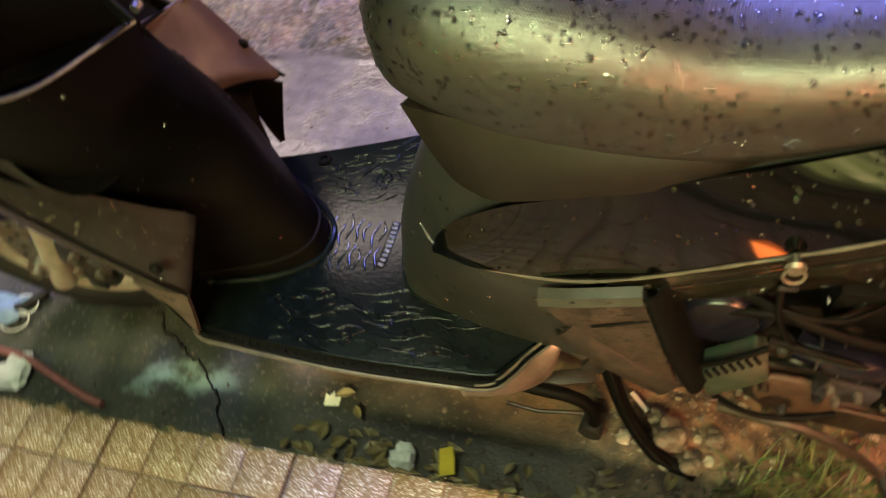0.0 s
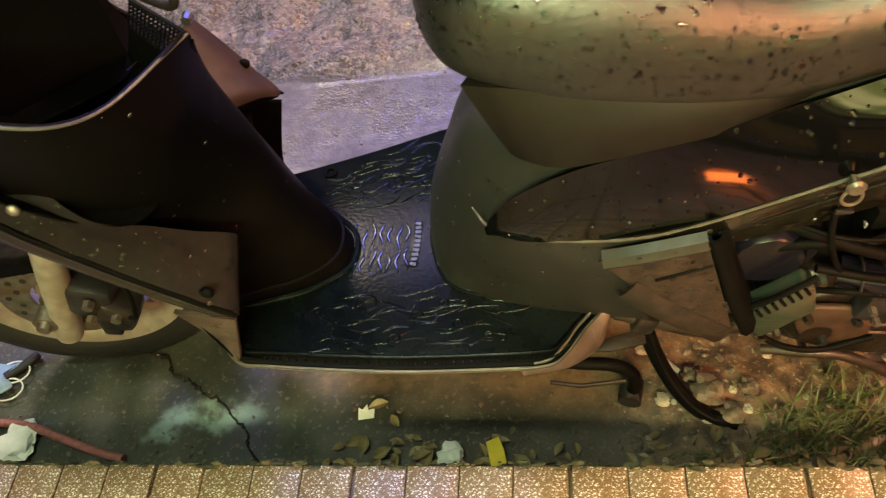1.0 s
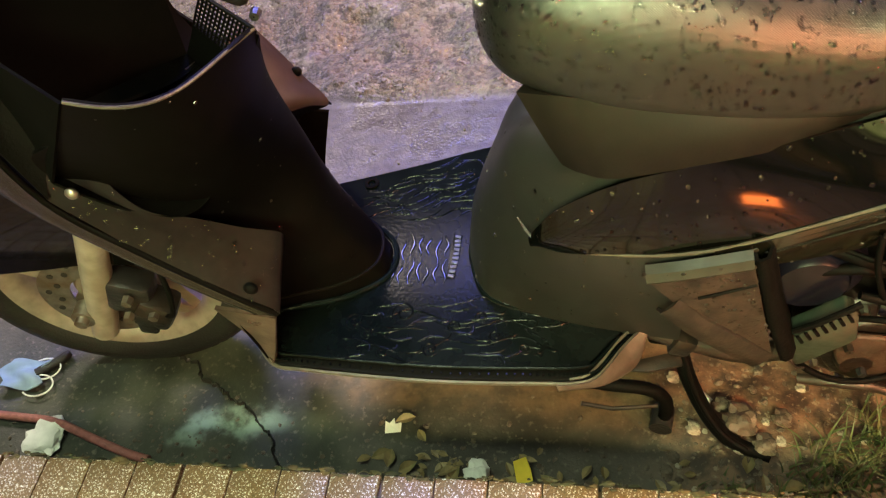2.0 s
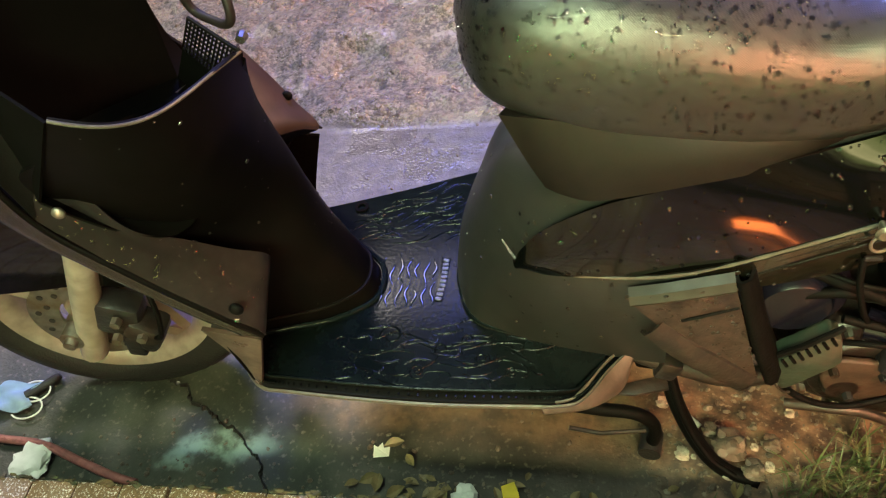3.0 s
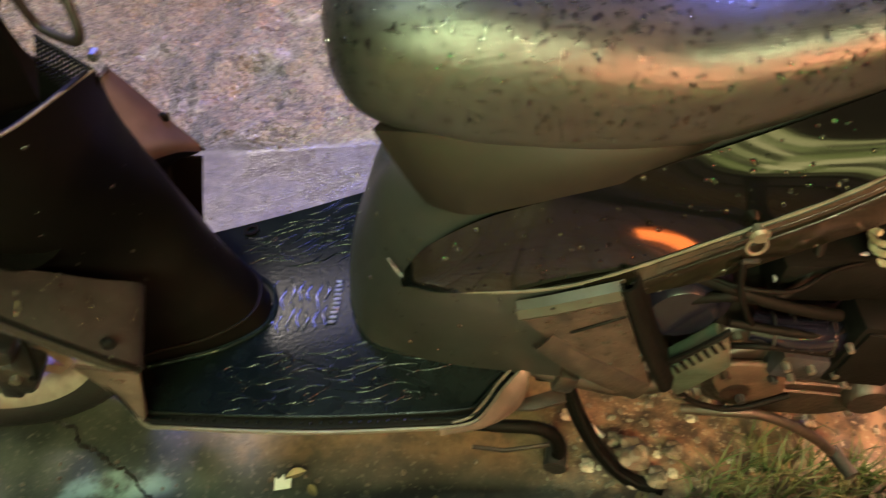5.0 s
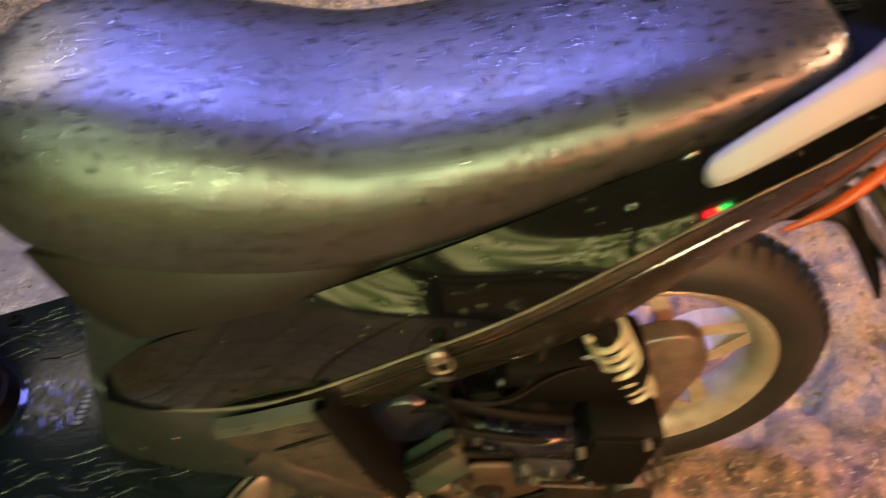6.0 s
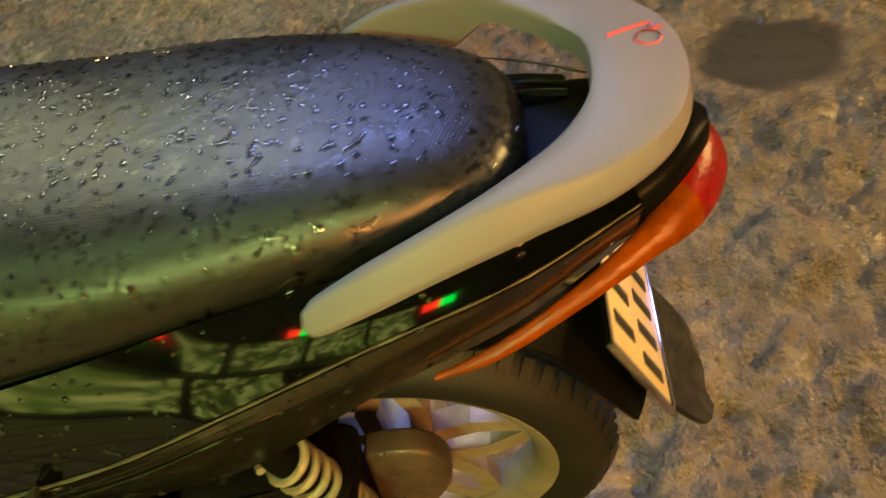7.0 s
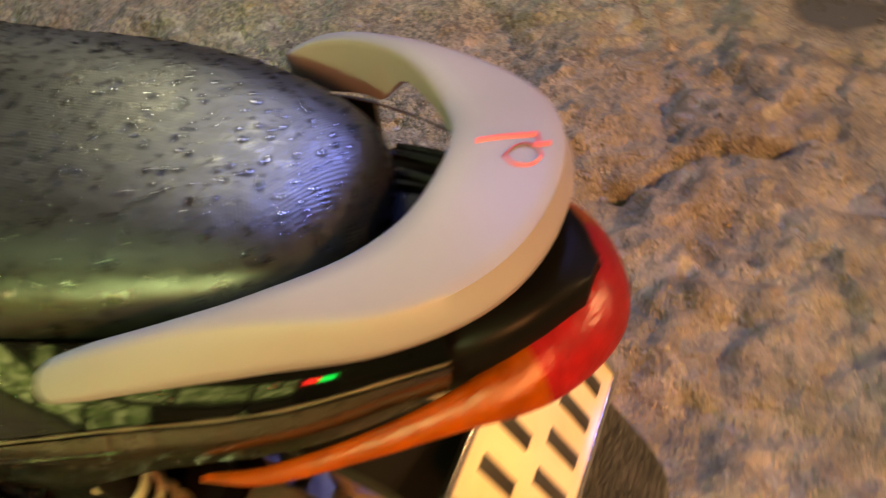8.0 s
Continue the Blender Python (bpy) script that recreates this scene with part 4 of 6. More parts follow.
for n in range(14):
    cu = 0.052 + 0.0125 * (n // 2) + rng.uniform(-0.002, 0.002)
    flow(cu, (-0.060 if n % 2 else -0.012) + rng.uniform(-0.008, 0.008), rng.uniform(0.034, 0.052), math.pi / 2 + rng.uniform(-0.06, 0.06), rng.uniform(0, 6), 0.0026)
tagged(part("mat_relief", bm, M_WETBEAD, scooter), kind="stuff")
bm = bmesh.new()
for cu, cv, size, turn in ((0.078, -0.128, 0.019, 0.4), (0.150, -0.150, 0.012, 2.0), (0.030, -0.160, 0.010, 1.0), (0.205, -0.165, 0.011, 3.0), (0.105, 0.085, 0.017, 1.5), (0.150, 0.130, 0.011, 0.2), (0.050, 0.065, 0.010, 2.4), (0.010, -0.140, 0.014, 0.9), (0.120, -0.185, 0.013, 2.2), (0.055, -0.190, 0.010, 0.3), (0.185, -0.135, 0.010, 1.1), (0.030, 0.100, 0.011, 2.9), (0.190, 0.165, 0.012, 0.7), (0.245, -0.185, 0.009, 1.9)):
    ridge([(cu + size * (0.15 + 0.85 * k / 40) * math.cos(turn + k * 0.26), cv + size * (0.15 + 0.85 * k / 40) * math.sin(turn + k * 0.26)) for k in range(41)], 0.0019, 0.0016)
tagged(part("mat_relief", bm, M_RELIEF, scooter), kind="stuff")
badge = part("badge_strip", block((0.140, -0.032, 0.2887), (0.013, 0.080, 0.0012), 0.0005, (0, 0, -4)), M_MAT, scooter, "pale embossed strip on the mat")
for k in range(10):
    v = -0.067 + 0.0078 * k
    part("embossed_bar", block((0.140 + 0.0022 * math.cos((k - 4.5) * 0.34) + 0.07 * (v + 0.032), v, 0.2899), (0.0095, 0.0056, 0.0018), 0.0008, (0, 0, -4 + 9 * (k % 3 - 1)), segs=1), M_BADGE, badge)
bm = lathe([(0.006, 0), (0.011, 0.0), (0.011, 0.002), (0.006, 0.002)], (0, 0, 0), 20)
bmesh.ops.transform(bm, matrix=pose(-0.003, 0.115, 0.290, 90), verts=bm.verts)
part("drain_grommet", bm, M_POCKET, scooter)

# body under the seat
levels = [
    [(0.44, -0.165, 0.286), (0.334, -0.147, 0.286), (0.26, -0.128, 0.286), (0.195, -0.103, 0.286), (0.170, -0.045, 0.286), (0.166, 0.0, 0.286)],
    [(0.44, -0.180, 0.36), (0.33, -0.156, 0.36), (0.25, -0.126, 0.36), (0.205, -0.085, 0.36), (0.182, -0.04, 0.36), (0.178, 0.0, 0.36)],
    [(0.46, -0.180, 0.45), (0.36, -0.166, 0.45), (0.288, -0.140, 0.45), (0.242, -0.090, 0.45), (0.216, -0.04, 0.45), (0.211, 0.0, 0.45)],
    [(0.66, -0.140, 0.60), (0.39, -0.138, 0.55), (0.318, -0.115, 0.54), (0.275, -0.072, 0.53), (0.252, -0.037, 0.525), (0.248, 0.0, 0.515)],
    [(0.86, -0.112, 0.725), (0.44, -0.128, 0.66), (0.362, -0.104, 0.60), (0.338, -0.070, 0.575), (0.328, -0.036, 0.562), (0.326, 0.0, 0.552)],
]
full = [spline(r + [(u, -v, w) for u, v, w in r[-2::-1]], 48) for r in levels]
part("under_seat_cover", sheet(np.array([spline([f[j] for f in full], 24) for j in range(49)]), 0.005), M_GREY, scooter, "grey-black matt body panel below the seat", angle=60)

# flat tray between the seat and the body panel
M_TRAY = material("brown_black_tray", (0.0060, 0.0044, 0.0034), 0.5, scale=60, vary=0.25, bump=0.05, bump_scale=400, spec=0.25)
upper = spline([(0.266, -0.094, 0.655), (0.304, -0.110, 0.660), (0.36, -0.122, 0.655), (0.44, -0.130, 0.642), (0.52, -0.120, 0.645), (0.60, -0.100, 0.665)], 30)
under = spline([(0.312, -0.116, 0.576), (0.334, -0.129, 0.574), (0.362, -0.139, 0.576), (0.44, -0.142, 0.597), (0.52, -0.134, 0.610), (0.60, -0.112, 0.636)], 30)
part("seat_tray", sheet([[p + (q - p) * f + np.array([0, -0.004 * math.sin(math.pi * f), 0]) for f in np.linspace(0, 1, 10)] for p, q in zip(upper, under)], 0.02), M_TRAY, scooter, "flat brown-black tray under the seat", angle=40)
bead_line = [(p[0] - 0.002, p[1], 0.2925) for p in full[0]]
part("base_bead", tube(bead_line, 0.0042, 8), M_WETBEAD, scooter, "wet rounded bead round the foot of the body")
E_TOP = [(0.262, -0.134, 0.455), (0.276, -0.142, 0.490), (0.30, -0.147, 0.524), (0.36, -0.153, 0.566), (0.43, -0.1545, 0.590), (0.51, -0.1520, 0.612), (0.6, -0.1455, 0.637), (0.7, -0.1375, 0.668), (0.8, -0.1288, 0.703), (0.9, -0.1170, 0.728), (1.0, -0.090, 0.738), (1.075, -0.050, 0.742)]
E_TRIM = [(0.262, -0.134, 0.447), (0.292, -0.152, 0.455), (0.33, -0.166, 0.464), (0.4, -0.177, 0.472), (0.46, -0.180, 0.484), (0.515, -0.181, 0.506), (0.6, -0.181, 0.545), (0.7, -0.177, 0.588), (0.8, -0.168, 0.642), (0.9, -0.149, 0.686), (1.0, -0.116, 0.708), (1.085, -0.066, 0.722)]
E_BOT = [(0.270, -0.138, 0.420), (0.30, -0.150, 0.426), (0.33, -0.160, 0.432), (0.386, -0.178, 0.446), (0.465, -0.180, 0.452), (0.54, -0.172, 0.455), (0.616, -0.164, 0.468), (0.7, -0.160, 0.500), (0.788, -0.154, 0.537), (0.9, -0.138, 0.618), (1.0, -0.108, 0.656), (1.08, -0.064, 0.690)]


def panel_between(a, b, bulge, n=48, m=18):
    ca, cb = spline(a, n), spline(b, n)
    rows = []
    for p, q in zip(ca, cb):
        rows.append([p + (q - p) * f + np.array([0, -bulge * (1 - 0.62 * float(smooth_step(0.28, 0.44, p[0]))) * math.sin(math.pi * f), 0]) for f in np.linspace(0, 1, m)])
    return rows


for flip in (False, True):
    for name, rows, mat, label in (("side_cover", panel_between(E_TOP, [(u, v + 0.004 * min(1.0, max(0.0, (u - 0.29) / 0.12)), w) for u, v, w in E_TRIM], 0.0055), M_GLOSS, "glossy black painted side cover with rain drops"),
                                   ("lower_side_cover", panel_between(E_TRIM[4:], E_BOT[4:], 0.004), M_LOWER, "dark lower side cover")):
        rows = mirrored(rows[:38]) if flip else rows
        part(name, sheet(rows, 0.004), mat, scooter, label, angle=60)
    line = [(u, (-v if flip else v) + (0.001 if flip else -0.001), w) for u, v, w in spline(E_TRIM, 60)]
    part("trim_strip", tube(line, [0.0010 + 0.0011 * math.sin(math.pi * min(1, k / 50)) + 0.0004 * math.sin(k * 2.3) for k in range(61)], 8), M_TRIM, scooter, "thin pale trim line")
    # raised crease lines on the rear of the cover
    for d in (0.012, 0.026):
        line = [(u, (-1 if flip else 1) * (v - 0.0015), w - d) for u, v, w in spline(E_TRIM[5:10], 30)]
        part("crease_line", tube(line, 0.0016, 6), M_LOWER, scooter)

part("cover_tab", tube([(0.247, -0.126, 0.482), (0.256, -0.134, 0.468), (0.264, -0.139, 0.458)], [0.0010, 0.0020, 0.0018], 8), M_BADGE, scooter, "short pale tab at the tip of the side cover")
# dark core that carries the panels
core = [(0.34, 0.08, 0.30, 0.54), (0.38, 0.10, 0.30, 0.57), (0.47, 0.13, 0.33, 0.61), (0.6, 0.13, 0.47, 0.62), (0.75, 0.125, 0.54, 0.66), (0.9, 0.11, 0.62, 0.72)]
rings = [[(u, h * math.copysign(abs(math.cos(a)) ** 0.5, math.cos(a)), (lo + hi) / 2 + (hi - lo) / 2 * math.copysign(abs(math.sin(a)) ** 0.5, math.sin(a))) for a in np.linspace(0, math.tau, 24, endpoint=False)] for u, h, lo, hi in spline(core, 20)]
part("frame_core", loft(rings), M_BLACK, scooter)
part("floor_tunnel", block((0.14, -0.01, 0.235), (0.50, 0.24, 0.056), 0.02), M_BLACK, scooter)

# belly fairing beside the engine
top = [(0.385, -0.190, 0.457), (0.43, -0.196, 0.470), (0.497, -0.197, 0.488)]
low = [(0.432, -0.196, 0.404), (0.490, -0.200, 0.345), (0.542, -0.200, 0.310)]
rows = panel_between(top, low, 0.004, 20, 10)
M_FAIRING = material("grimy_fairing", (0.028, 0.0170, 0.0135), 0.34, scale=40, vary=0.45, second=(0.008, 0.0054, 0.0044), mix_scale=34, bump=0.2)
part("belly_fairing", sheet(rows, 0.005), M_FAIRING, scooter, "dusty reddish belly fairing panel", angle=60)
part("belly_fairing", sheet(mirrored(rows), 0.005), M_FAIRING, scooter, "dusty reddish belly fairing panel", angle=60)
M_LEDGE = material("pale_ledge_plastic", (0.024, 0.025, 0.020), 0.4, scale=50, vary=0.25, second=(0.028, 0.025, 0.020), mix_scale=30, bump=0.15)
a = spline([(0.418, -0.200, 0.414), (0.450, -0.205, 0.380), (0.49, -0.207, 0.344), (0.534, -0.204, 0.302)], 24)
part("fairing_strut", sheet([[p + np.array([x, y, z]) for x, y, z in ((0.009, 0.007, 0.009), (0.007, 0.0015, 0.006), (0.003, -0.001, 0.001), (-0.004, -0.002, -0.008), (-0.009, -0.001, -0.015), (-0.012, 0.008, -0.020))] for p in a], 0.004), M_STRUT, scooter, "dark diagonal strut across the fairing", angle=30)
a = spline([(0.389, -0.193, 0.457), (0.43, -0.198, 0.471), (0.497, -0.199, 0.489)], 20)
part("fairing_ledge", sheet([[p + np.array([x, y, z]) for x, y, z in ((0.0, 0.010, 0.004), (0.0, 0.0, 0.001), (0.001, -0.003, -0.008), (0.001, -0.001, -0.012))] for p in a], 0.003), M_LEDGE, scooter, "pale grey-green ledge on the fairing", angle=30)
a = spline([(0.499, -0.198, 0.494), (0.513, -0.201, 0.44), (0.532, -0.202, 0.37), (0.556, -0.200, 0.296)], 24)
part("fairing_fin", sheet([[p + np.array([x, y, z]) for x, y, z in ((-0.003, 0.004, 0.0), (-0.002, -0.005, 0.0), (0.004, -0.008, 0.001), (0.013, -0.003, 0.001), (0.020, 0.014, 0.001), (0.022, 0.050, 0.0))] for p in a], 0.004), M_BLACK, scooter, "black curved fin at the edge of the fairing", angle=60)
part("fairing_seam", tube(spline([(0.446, -0.2045, 0.428), (0.47, -0.205, 0.438), (0.505, -0.203, 0.450)], 12), 0.0020, 6), M_BLACK, scooter)
part("lower_frame_tube", tube(spline([(0.36, -0.13, 0.285), (0.42, -0.152, 0.276), (0.47, -0.158, 0.258), (0.52, -0.160, 0.240), (0.59, -0.150, 0.232)], 20), 0.014, 12), M_STRUT, scooter, "grimy brown lower frame tube")
part("frame_clamp", block((0.445, -0.160, 0.268), (0.030, 0.030, 0.036), 0.006, (0, 22, 0)), M_DARKMETAL, scooter)

# unseen filler, added to stop blue light leaking through under the scooter
part("underbody_pan", prism([(0.26, 0.20), (0.30, 0.165), (0.50, 0.150), (0.66, 0.175), (0.70, 0.26), (0.60, 0.30), (0.28, 0.28)], 0.17, "v", 0.02, 0.010), M_BLACK, scooter, "plain black underbody filler on the far side that blocks light")

# grab rail
rail_keys = [(0.862, -0.142, 0.716, 0.005), (0.872, -0.1415, 0.724, 0.0105), (0.905, -0.137, 0.744, 0.0125), (0.95, -0.124, 0.762, 0.0135), (1.0, -0.102, 0.775, 0.0165),
             (1.050, -0.070, 0.780, 0.025), (1.082, -0.034, 0.786, 0.032), (1.091, 0.008, 0.788, 0.034)]
rail_keys += [(u, 0.016 - v, w, h) for u, v, w, h in rail_keys[-2::-1]]
pts = spline(rail_keys, 84)
rings = []
for k, p in enumerate(pts):
    d = pts[min(k + 1, 84)][:3] - pts[max(k - 1, 0)][:3]
    d = d / np.linalg.norm(d)
    side = np.cross(d, (0, 0, 1))
    side = side / np.linalg.norm(side)
    h, th = p[3], min(0.0145, p[3] * 0.95)
    flat = -0.15 + 0.95 * float(smooth_step(0.95, 1.07, p[0]))
    deep = 1.0 if p[1] < 0 else 1.0 - 0.62 * float(smooth_step(0.955, 1.0, p[0]))
    prof = [(-h, -0.5 * th), (-h, -0.16 * th), (-0.88 * h, -0.02 * th), (-0.4 * h, 0.03 * th), ((flat - 0.22) * h, 0.02 * th), ((flat - 0.04) * h, -0.03 * th), ((flat + 0.06) * h, -0.12 * th),
            (0.94 * h, -1.05 * th), (h, -1.3 * th), (0.97 * h, -1.75 * th), (0.8 * h, -2.0 * th), (-0.8 * h, -4.0 * th * deep), (-h, -3.7 * th * deep)]
    ring = [p[:3] + side * x + np.array([0, 0, z]) for x, z in prof]
    rings.append(ring)
grab = part("grab_rail", loft(rings), M_WHITE, scooter, "white painted U-shaped grab rail", angle=55)
for pts in ([(1.070, 0.030), (1.082, 0.036), (1.100, 0.043)], [(1.100, 0.043), (1.103, 0.036)],
            [(1.088, 0.024), (1.092, 0.033), (1.100, 0.035), (1.107, 0.028), (1.104, 0.020), (1.095, 0.018), (1.088, 0.023)], [(1.100, 0.034), (1.109, 0.038)]):
    part("printed_emblem", tube([(u, v, 0.7884) for u, v in spline(pts, 16)], 0.0016, 6, flat=0.3), M_REDINK, grab, "small red printed emblem")
# tail
tail = [(0.76, 0.125, 0.690, 0.56), (0.85, 0.118, 0.714, 0.61), (0.95, 0.092, 0.716, 0.632), (1.00, 0.086, 0.718, 0.642), (1.04, 0.084, 0.722, 0.652), (1.09, 0.066, 0.734, 0.672), (1.122, 0.042, 0.740, 0.686), (1.142, 0.014, 0.736, 0.694)]
rings = [[(u, h * math.copysign(abs(math.cos(a)) ** 0.6, math.cos(a)) + 0.005, (lo + hi) / 2 + (hi - lo) / 2 * math.copysign(abs(math.sin(a)) ** 0.6, math.sin(a))) for a in np.linspace(0, math.tau, 32, endpoint=False)] for u, h, lo, hi in spline(tail, 24)]
part("tail_cowl", loft(rings), M_COWL, scooter, "dark tail cowl behind the seat", angle=60)
for v, w in ((0.086, 0.712), (0.070, 0.722), (0.052, 0.724)):
    part("tail_rib", tube(spline([(0.985, v, w - 0.001), (1.015, v, w), (1.048, v * 0.94, w + 0.001)], 12), 0.0035, 8), M_LOWER, scooter, "glossy black rib on the tail cowl")
lens_keys = [(0.940, -0.140, 0.632, 0.003), (0.985, -0.130, 0.650, 0.007), (1.04, -0.105, 0.674, 0.009), (1.09, -0.072, 0.694, 0.014), (1.125, -0.038, 0.708, 0.025), (1.142, 0.005, 0.714, 0.028)]
lens_keys += [(u, 0.01 - v, w, h) for u, v, w, h in lens_keys[-2::-1]]
lp = spline(lens_keys, 80)


def lens(a, b):
    rings = []
    for k in range(a, b + 1):
        p = lp[k]
        d = lp[min(k + 1, 80)][:3] - lp[max(k - 1, 0)][:3]
        out = np.cross(d / np.linalg.norm(d), (0, 0, 1))
        h = p[3]
        ring = []
        for t in np.linspace(0, math.tau, 14, endpoint=False):
            c, s = math.cos(t), math.sin(t)
            low = 0.66 * s - 0.34
            ring.append(p[:3] + out * (0.012 * min(1.0, h / 0.018) * c - 0.55 * h * low) + np.array([0, 0, h * low]))
        rings.append(ring)
    return loft(rings)


tail_lamp = part("tail_lamp", lens(31, 49), M_RED, scooter, "red tail lamp lens")
part("indicator_lens", lens(0, 31), M_AMBER, scooter, "long amber indicator lens")
part("indicator_lens", lens(49, 80), M_AMBER, scooter, "long amber indicator lens")
fend = [[(0.93, 0.095, 0.60), (0.98, 0.10, 0.60), (1.03, 0.098, 0.590), (1.06, 0.095, 0.560), (1.10, 0.088, 0.49), (1.135, 0.078, 0.425)]]
mid = spline(fend[0], 24)
part("rear_fender", sheet([[(p[0] - (0.02 * (f * f)), f * p[1] + 0.005, p[2]) for f in np.linspace(-1, 1, 15)] for p in mid], 0.006), M_BLACK, scooter, "black rear fender", angle=60)
flap = spline([(1.11, 0.075, 0.47), (1.145, 0.074, 0.42), (1.18, 0.070, 0.372), (1.200, 0.060, 0.346), (1.210, 0.036, 0.334)], 20)
M_FLAP = material("grained_black_rubber", (0.0050, 0.0044, 0.0040), 0.5, scale=70, vary=0.5, bump=0.6, bump_scale=140, second=(0.016, 0.013, 0.011), mix_scale=45)
part("mudflap", sheet([[(p[0] + 0.0012 * math.sin(5 * f), f * p[1] + 0.02, p[2] + 0.008 * f * f) for f in np.linspace(-1, 1, 13)] for p in flap], 0.006), M_FLAP, scooter, "black grained rubber mudflap with a rounded end")
# number plate, with x across and y down its slope
top_c, low_c = Vector((1.062, 0.006, 0.580)), Vector((1.128, 0.010, 0.456))
down = (low_c - top_c).normalized()
across = Vector((0, 1, 0))
out = across.cross(down).normalized()
out = out if out.x > 0 else -out
PM = Matrix((( across.x, down.x, out.x, (top_c.x + low_c.x) / 2), (across.y, down.y, out.y, (top_c.y + low_c.y) / 2), (across.z, down.z, out.z, (top_c.z + low_c.z) / 2), (0, 0, 0, 1)))


def plate_bit(name, x, y, sx, sy, depth, mat, z=0.0, parent=None, bevel=0.001):
    bm = block((x, y, z), (sx, sy, depth), bevel)
    bmesh.ops.transform(bm, matrix=PM, verts=bm.verts)
    return part(name, bm, mat, parent or scooter)


plate = tagged(plate_bit("rear_plate", 0, 0, 0.19, 0.14, 0.003, M_PLATE, 0.012, bevel=0.0012), "pale cream registration plate with dark marks")
for s in (-1, 1):
    plate_bit("plate_frame", s * 0.095, 0, 0.006, 0.146, 0.006, M_CHROME, 0.013, plate)
    plate_bit("plate_frame", 0, s * 0.070, 0.196, 0.006, 0.006, M_CHROME, 0.013, plate)
for row, (y, n, w, h) in enumerate(((-0.030, 4, 0.013, 0.042), (0.032, 5, 0.013, 0.044))):
    for k in range(n):
        x = (k - (n - 1) / 2) * (0.034 if n == 5 else 0.038)
        plate_bit("printed_mark", x, y, w, h, 0.0012, M_INK, 0.0142, plate, 0.0003)


# wheels
def wheel(name, u, v, w, label, steer=0.0, tyre_r=0.244):
    hub = new(name)
    hub.parent = scooter
    hub.matrix_local = pose(u, v, w, 0, 0, steer)
    tagged(hub, label)
    prof = [(0.178, -0.036), (0.186, -0.042), (0.205, -0.047), (0.222, -0.044), (0.236, -0.030), (tyre_r, -0.008), (tyre_r, 0.008), (0.236, 0.030), (0.222, 0.044), (0.205, 0.047), (0.186, 0.042), (0.178, 0.036)]
    tyre = part("tyre", lathe([(p[0], p[1]) for p in prof], (0, 0, 0), 72), M_RUBBER, hub)
    bm = bmesh.new()
    for k in range(60):
        a = k / 60 * math.tau
        for s in (-1, 1):
            m = Matrix.Rotation(-a, 4, "Y") @ pose(tyre_r - 0.0045, s * 0.02, 0, 0, 0, s * 35)
            own = bmesh.new()
            bmesh.ops.create_cube(own, size=1.0)
            bmesh.ops.scale(own, vec=(0.008, 0.022, 0.014), verts=own.verts)
            bmesh.ops.transform(own, matrix=m, verts=own.verts)
            me = bpy.data.meshes.new("tmp")
            own.to_mesh(me)
            own.free()
            bm.from_mesh(me)
            bpy.data.meshes.remove(me)
    tagged(part("tyre_tread", bm, M_RUBBER, tyre, smooth=False), kind="stuff")
    part("rim", lathe([(0.181, -0.034), (0.178, -0.037), (0.170, -0.034), (0.158, -0.026), (0.152, -0.015), (0.150, 0.0), (0.152, 0.015), (0.158, 0.026), (0.170, 0.034), (0.178, 0.037), (0.181, 0.034), (0.176, 0)], (0, 0, 0), 72), M_ALLOY, hub, "pale alloy rim")
    part("hub", lathe([(0.001, -0.05), (0.045, -0.05), (0.05, -0.045), (0.05, 0.045), (0.045, 0.05), (0.001, 0.05)], (0, 0, 0), 32), M_ALLOY, hub)
    for k in range(5):
        a = k / 5 * math.tau + 0.35
        bm = bmesh.new()
        for s in (-1, 1):
            pa = [(0.045, s * 0.026), (0.10, s * 0.030), (0.154, s * 0.010)]
            rr = [[(x * math.cos(a) - (y + dy) * math.sin(a), dv, x * math.sin(a) + (y + dy) * math.cos(a)) for dy, dv in ((-0.012, -0.014), (0.012, -0.014), (0.010, 0.014), (-0.010, 0.014))] for x, y in pa]
            loft(rr, bm)
        part("spoke", bm, M_ALLOY, hub, smooth=False)
    return hub


wheel("rear_wheel", 0.871, 0.0, 0.244, "rear wheel with pale alloy spokes and worn tyre")
fw = wheel("front_wheel", -0.427, 0.0, 0.244, "front wheel with pale alloy rim and drilled brake disc", 5.7)
disc = part("brake_disc", lathe([(0.050, -0.058), (0.098, -0.058), (0.098, -0.062), (0.050, -0.062)], (0, 0, 0), 48), M_STEEL, fw, "drilled steel brake disc")
bm = bmesh.new()
for k in range(24):
    a = k / 24 * math.tau
    r = 0.068 + 0.014 * (k % 2)
    for piece in (lathe([(0.0005, -0.0635), (0.005, -0.0635), (0.005, -0.061), (0.0005, -0.061)], (r * math.cos(a), 0, r * math.sin(a)), 10),):
        me = bpy.data.meshes.new("tmp")
        piece.to_mesh(me)
        piece.free()
        bm.from_mesh(me)
        bpy.data.meshes.remove(me)
part("disc_holes", bm, M_INK, disc)
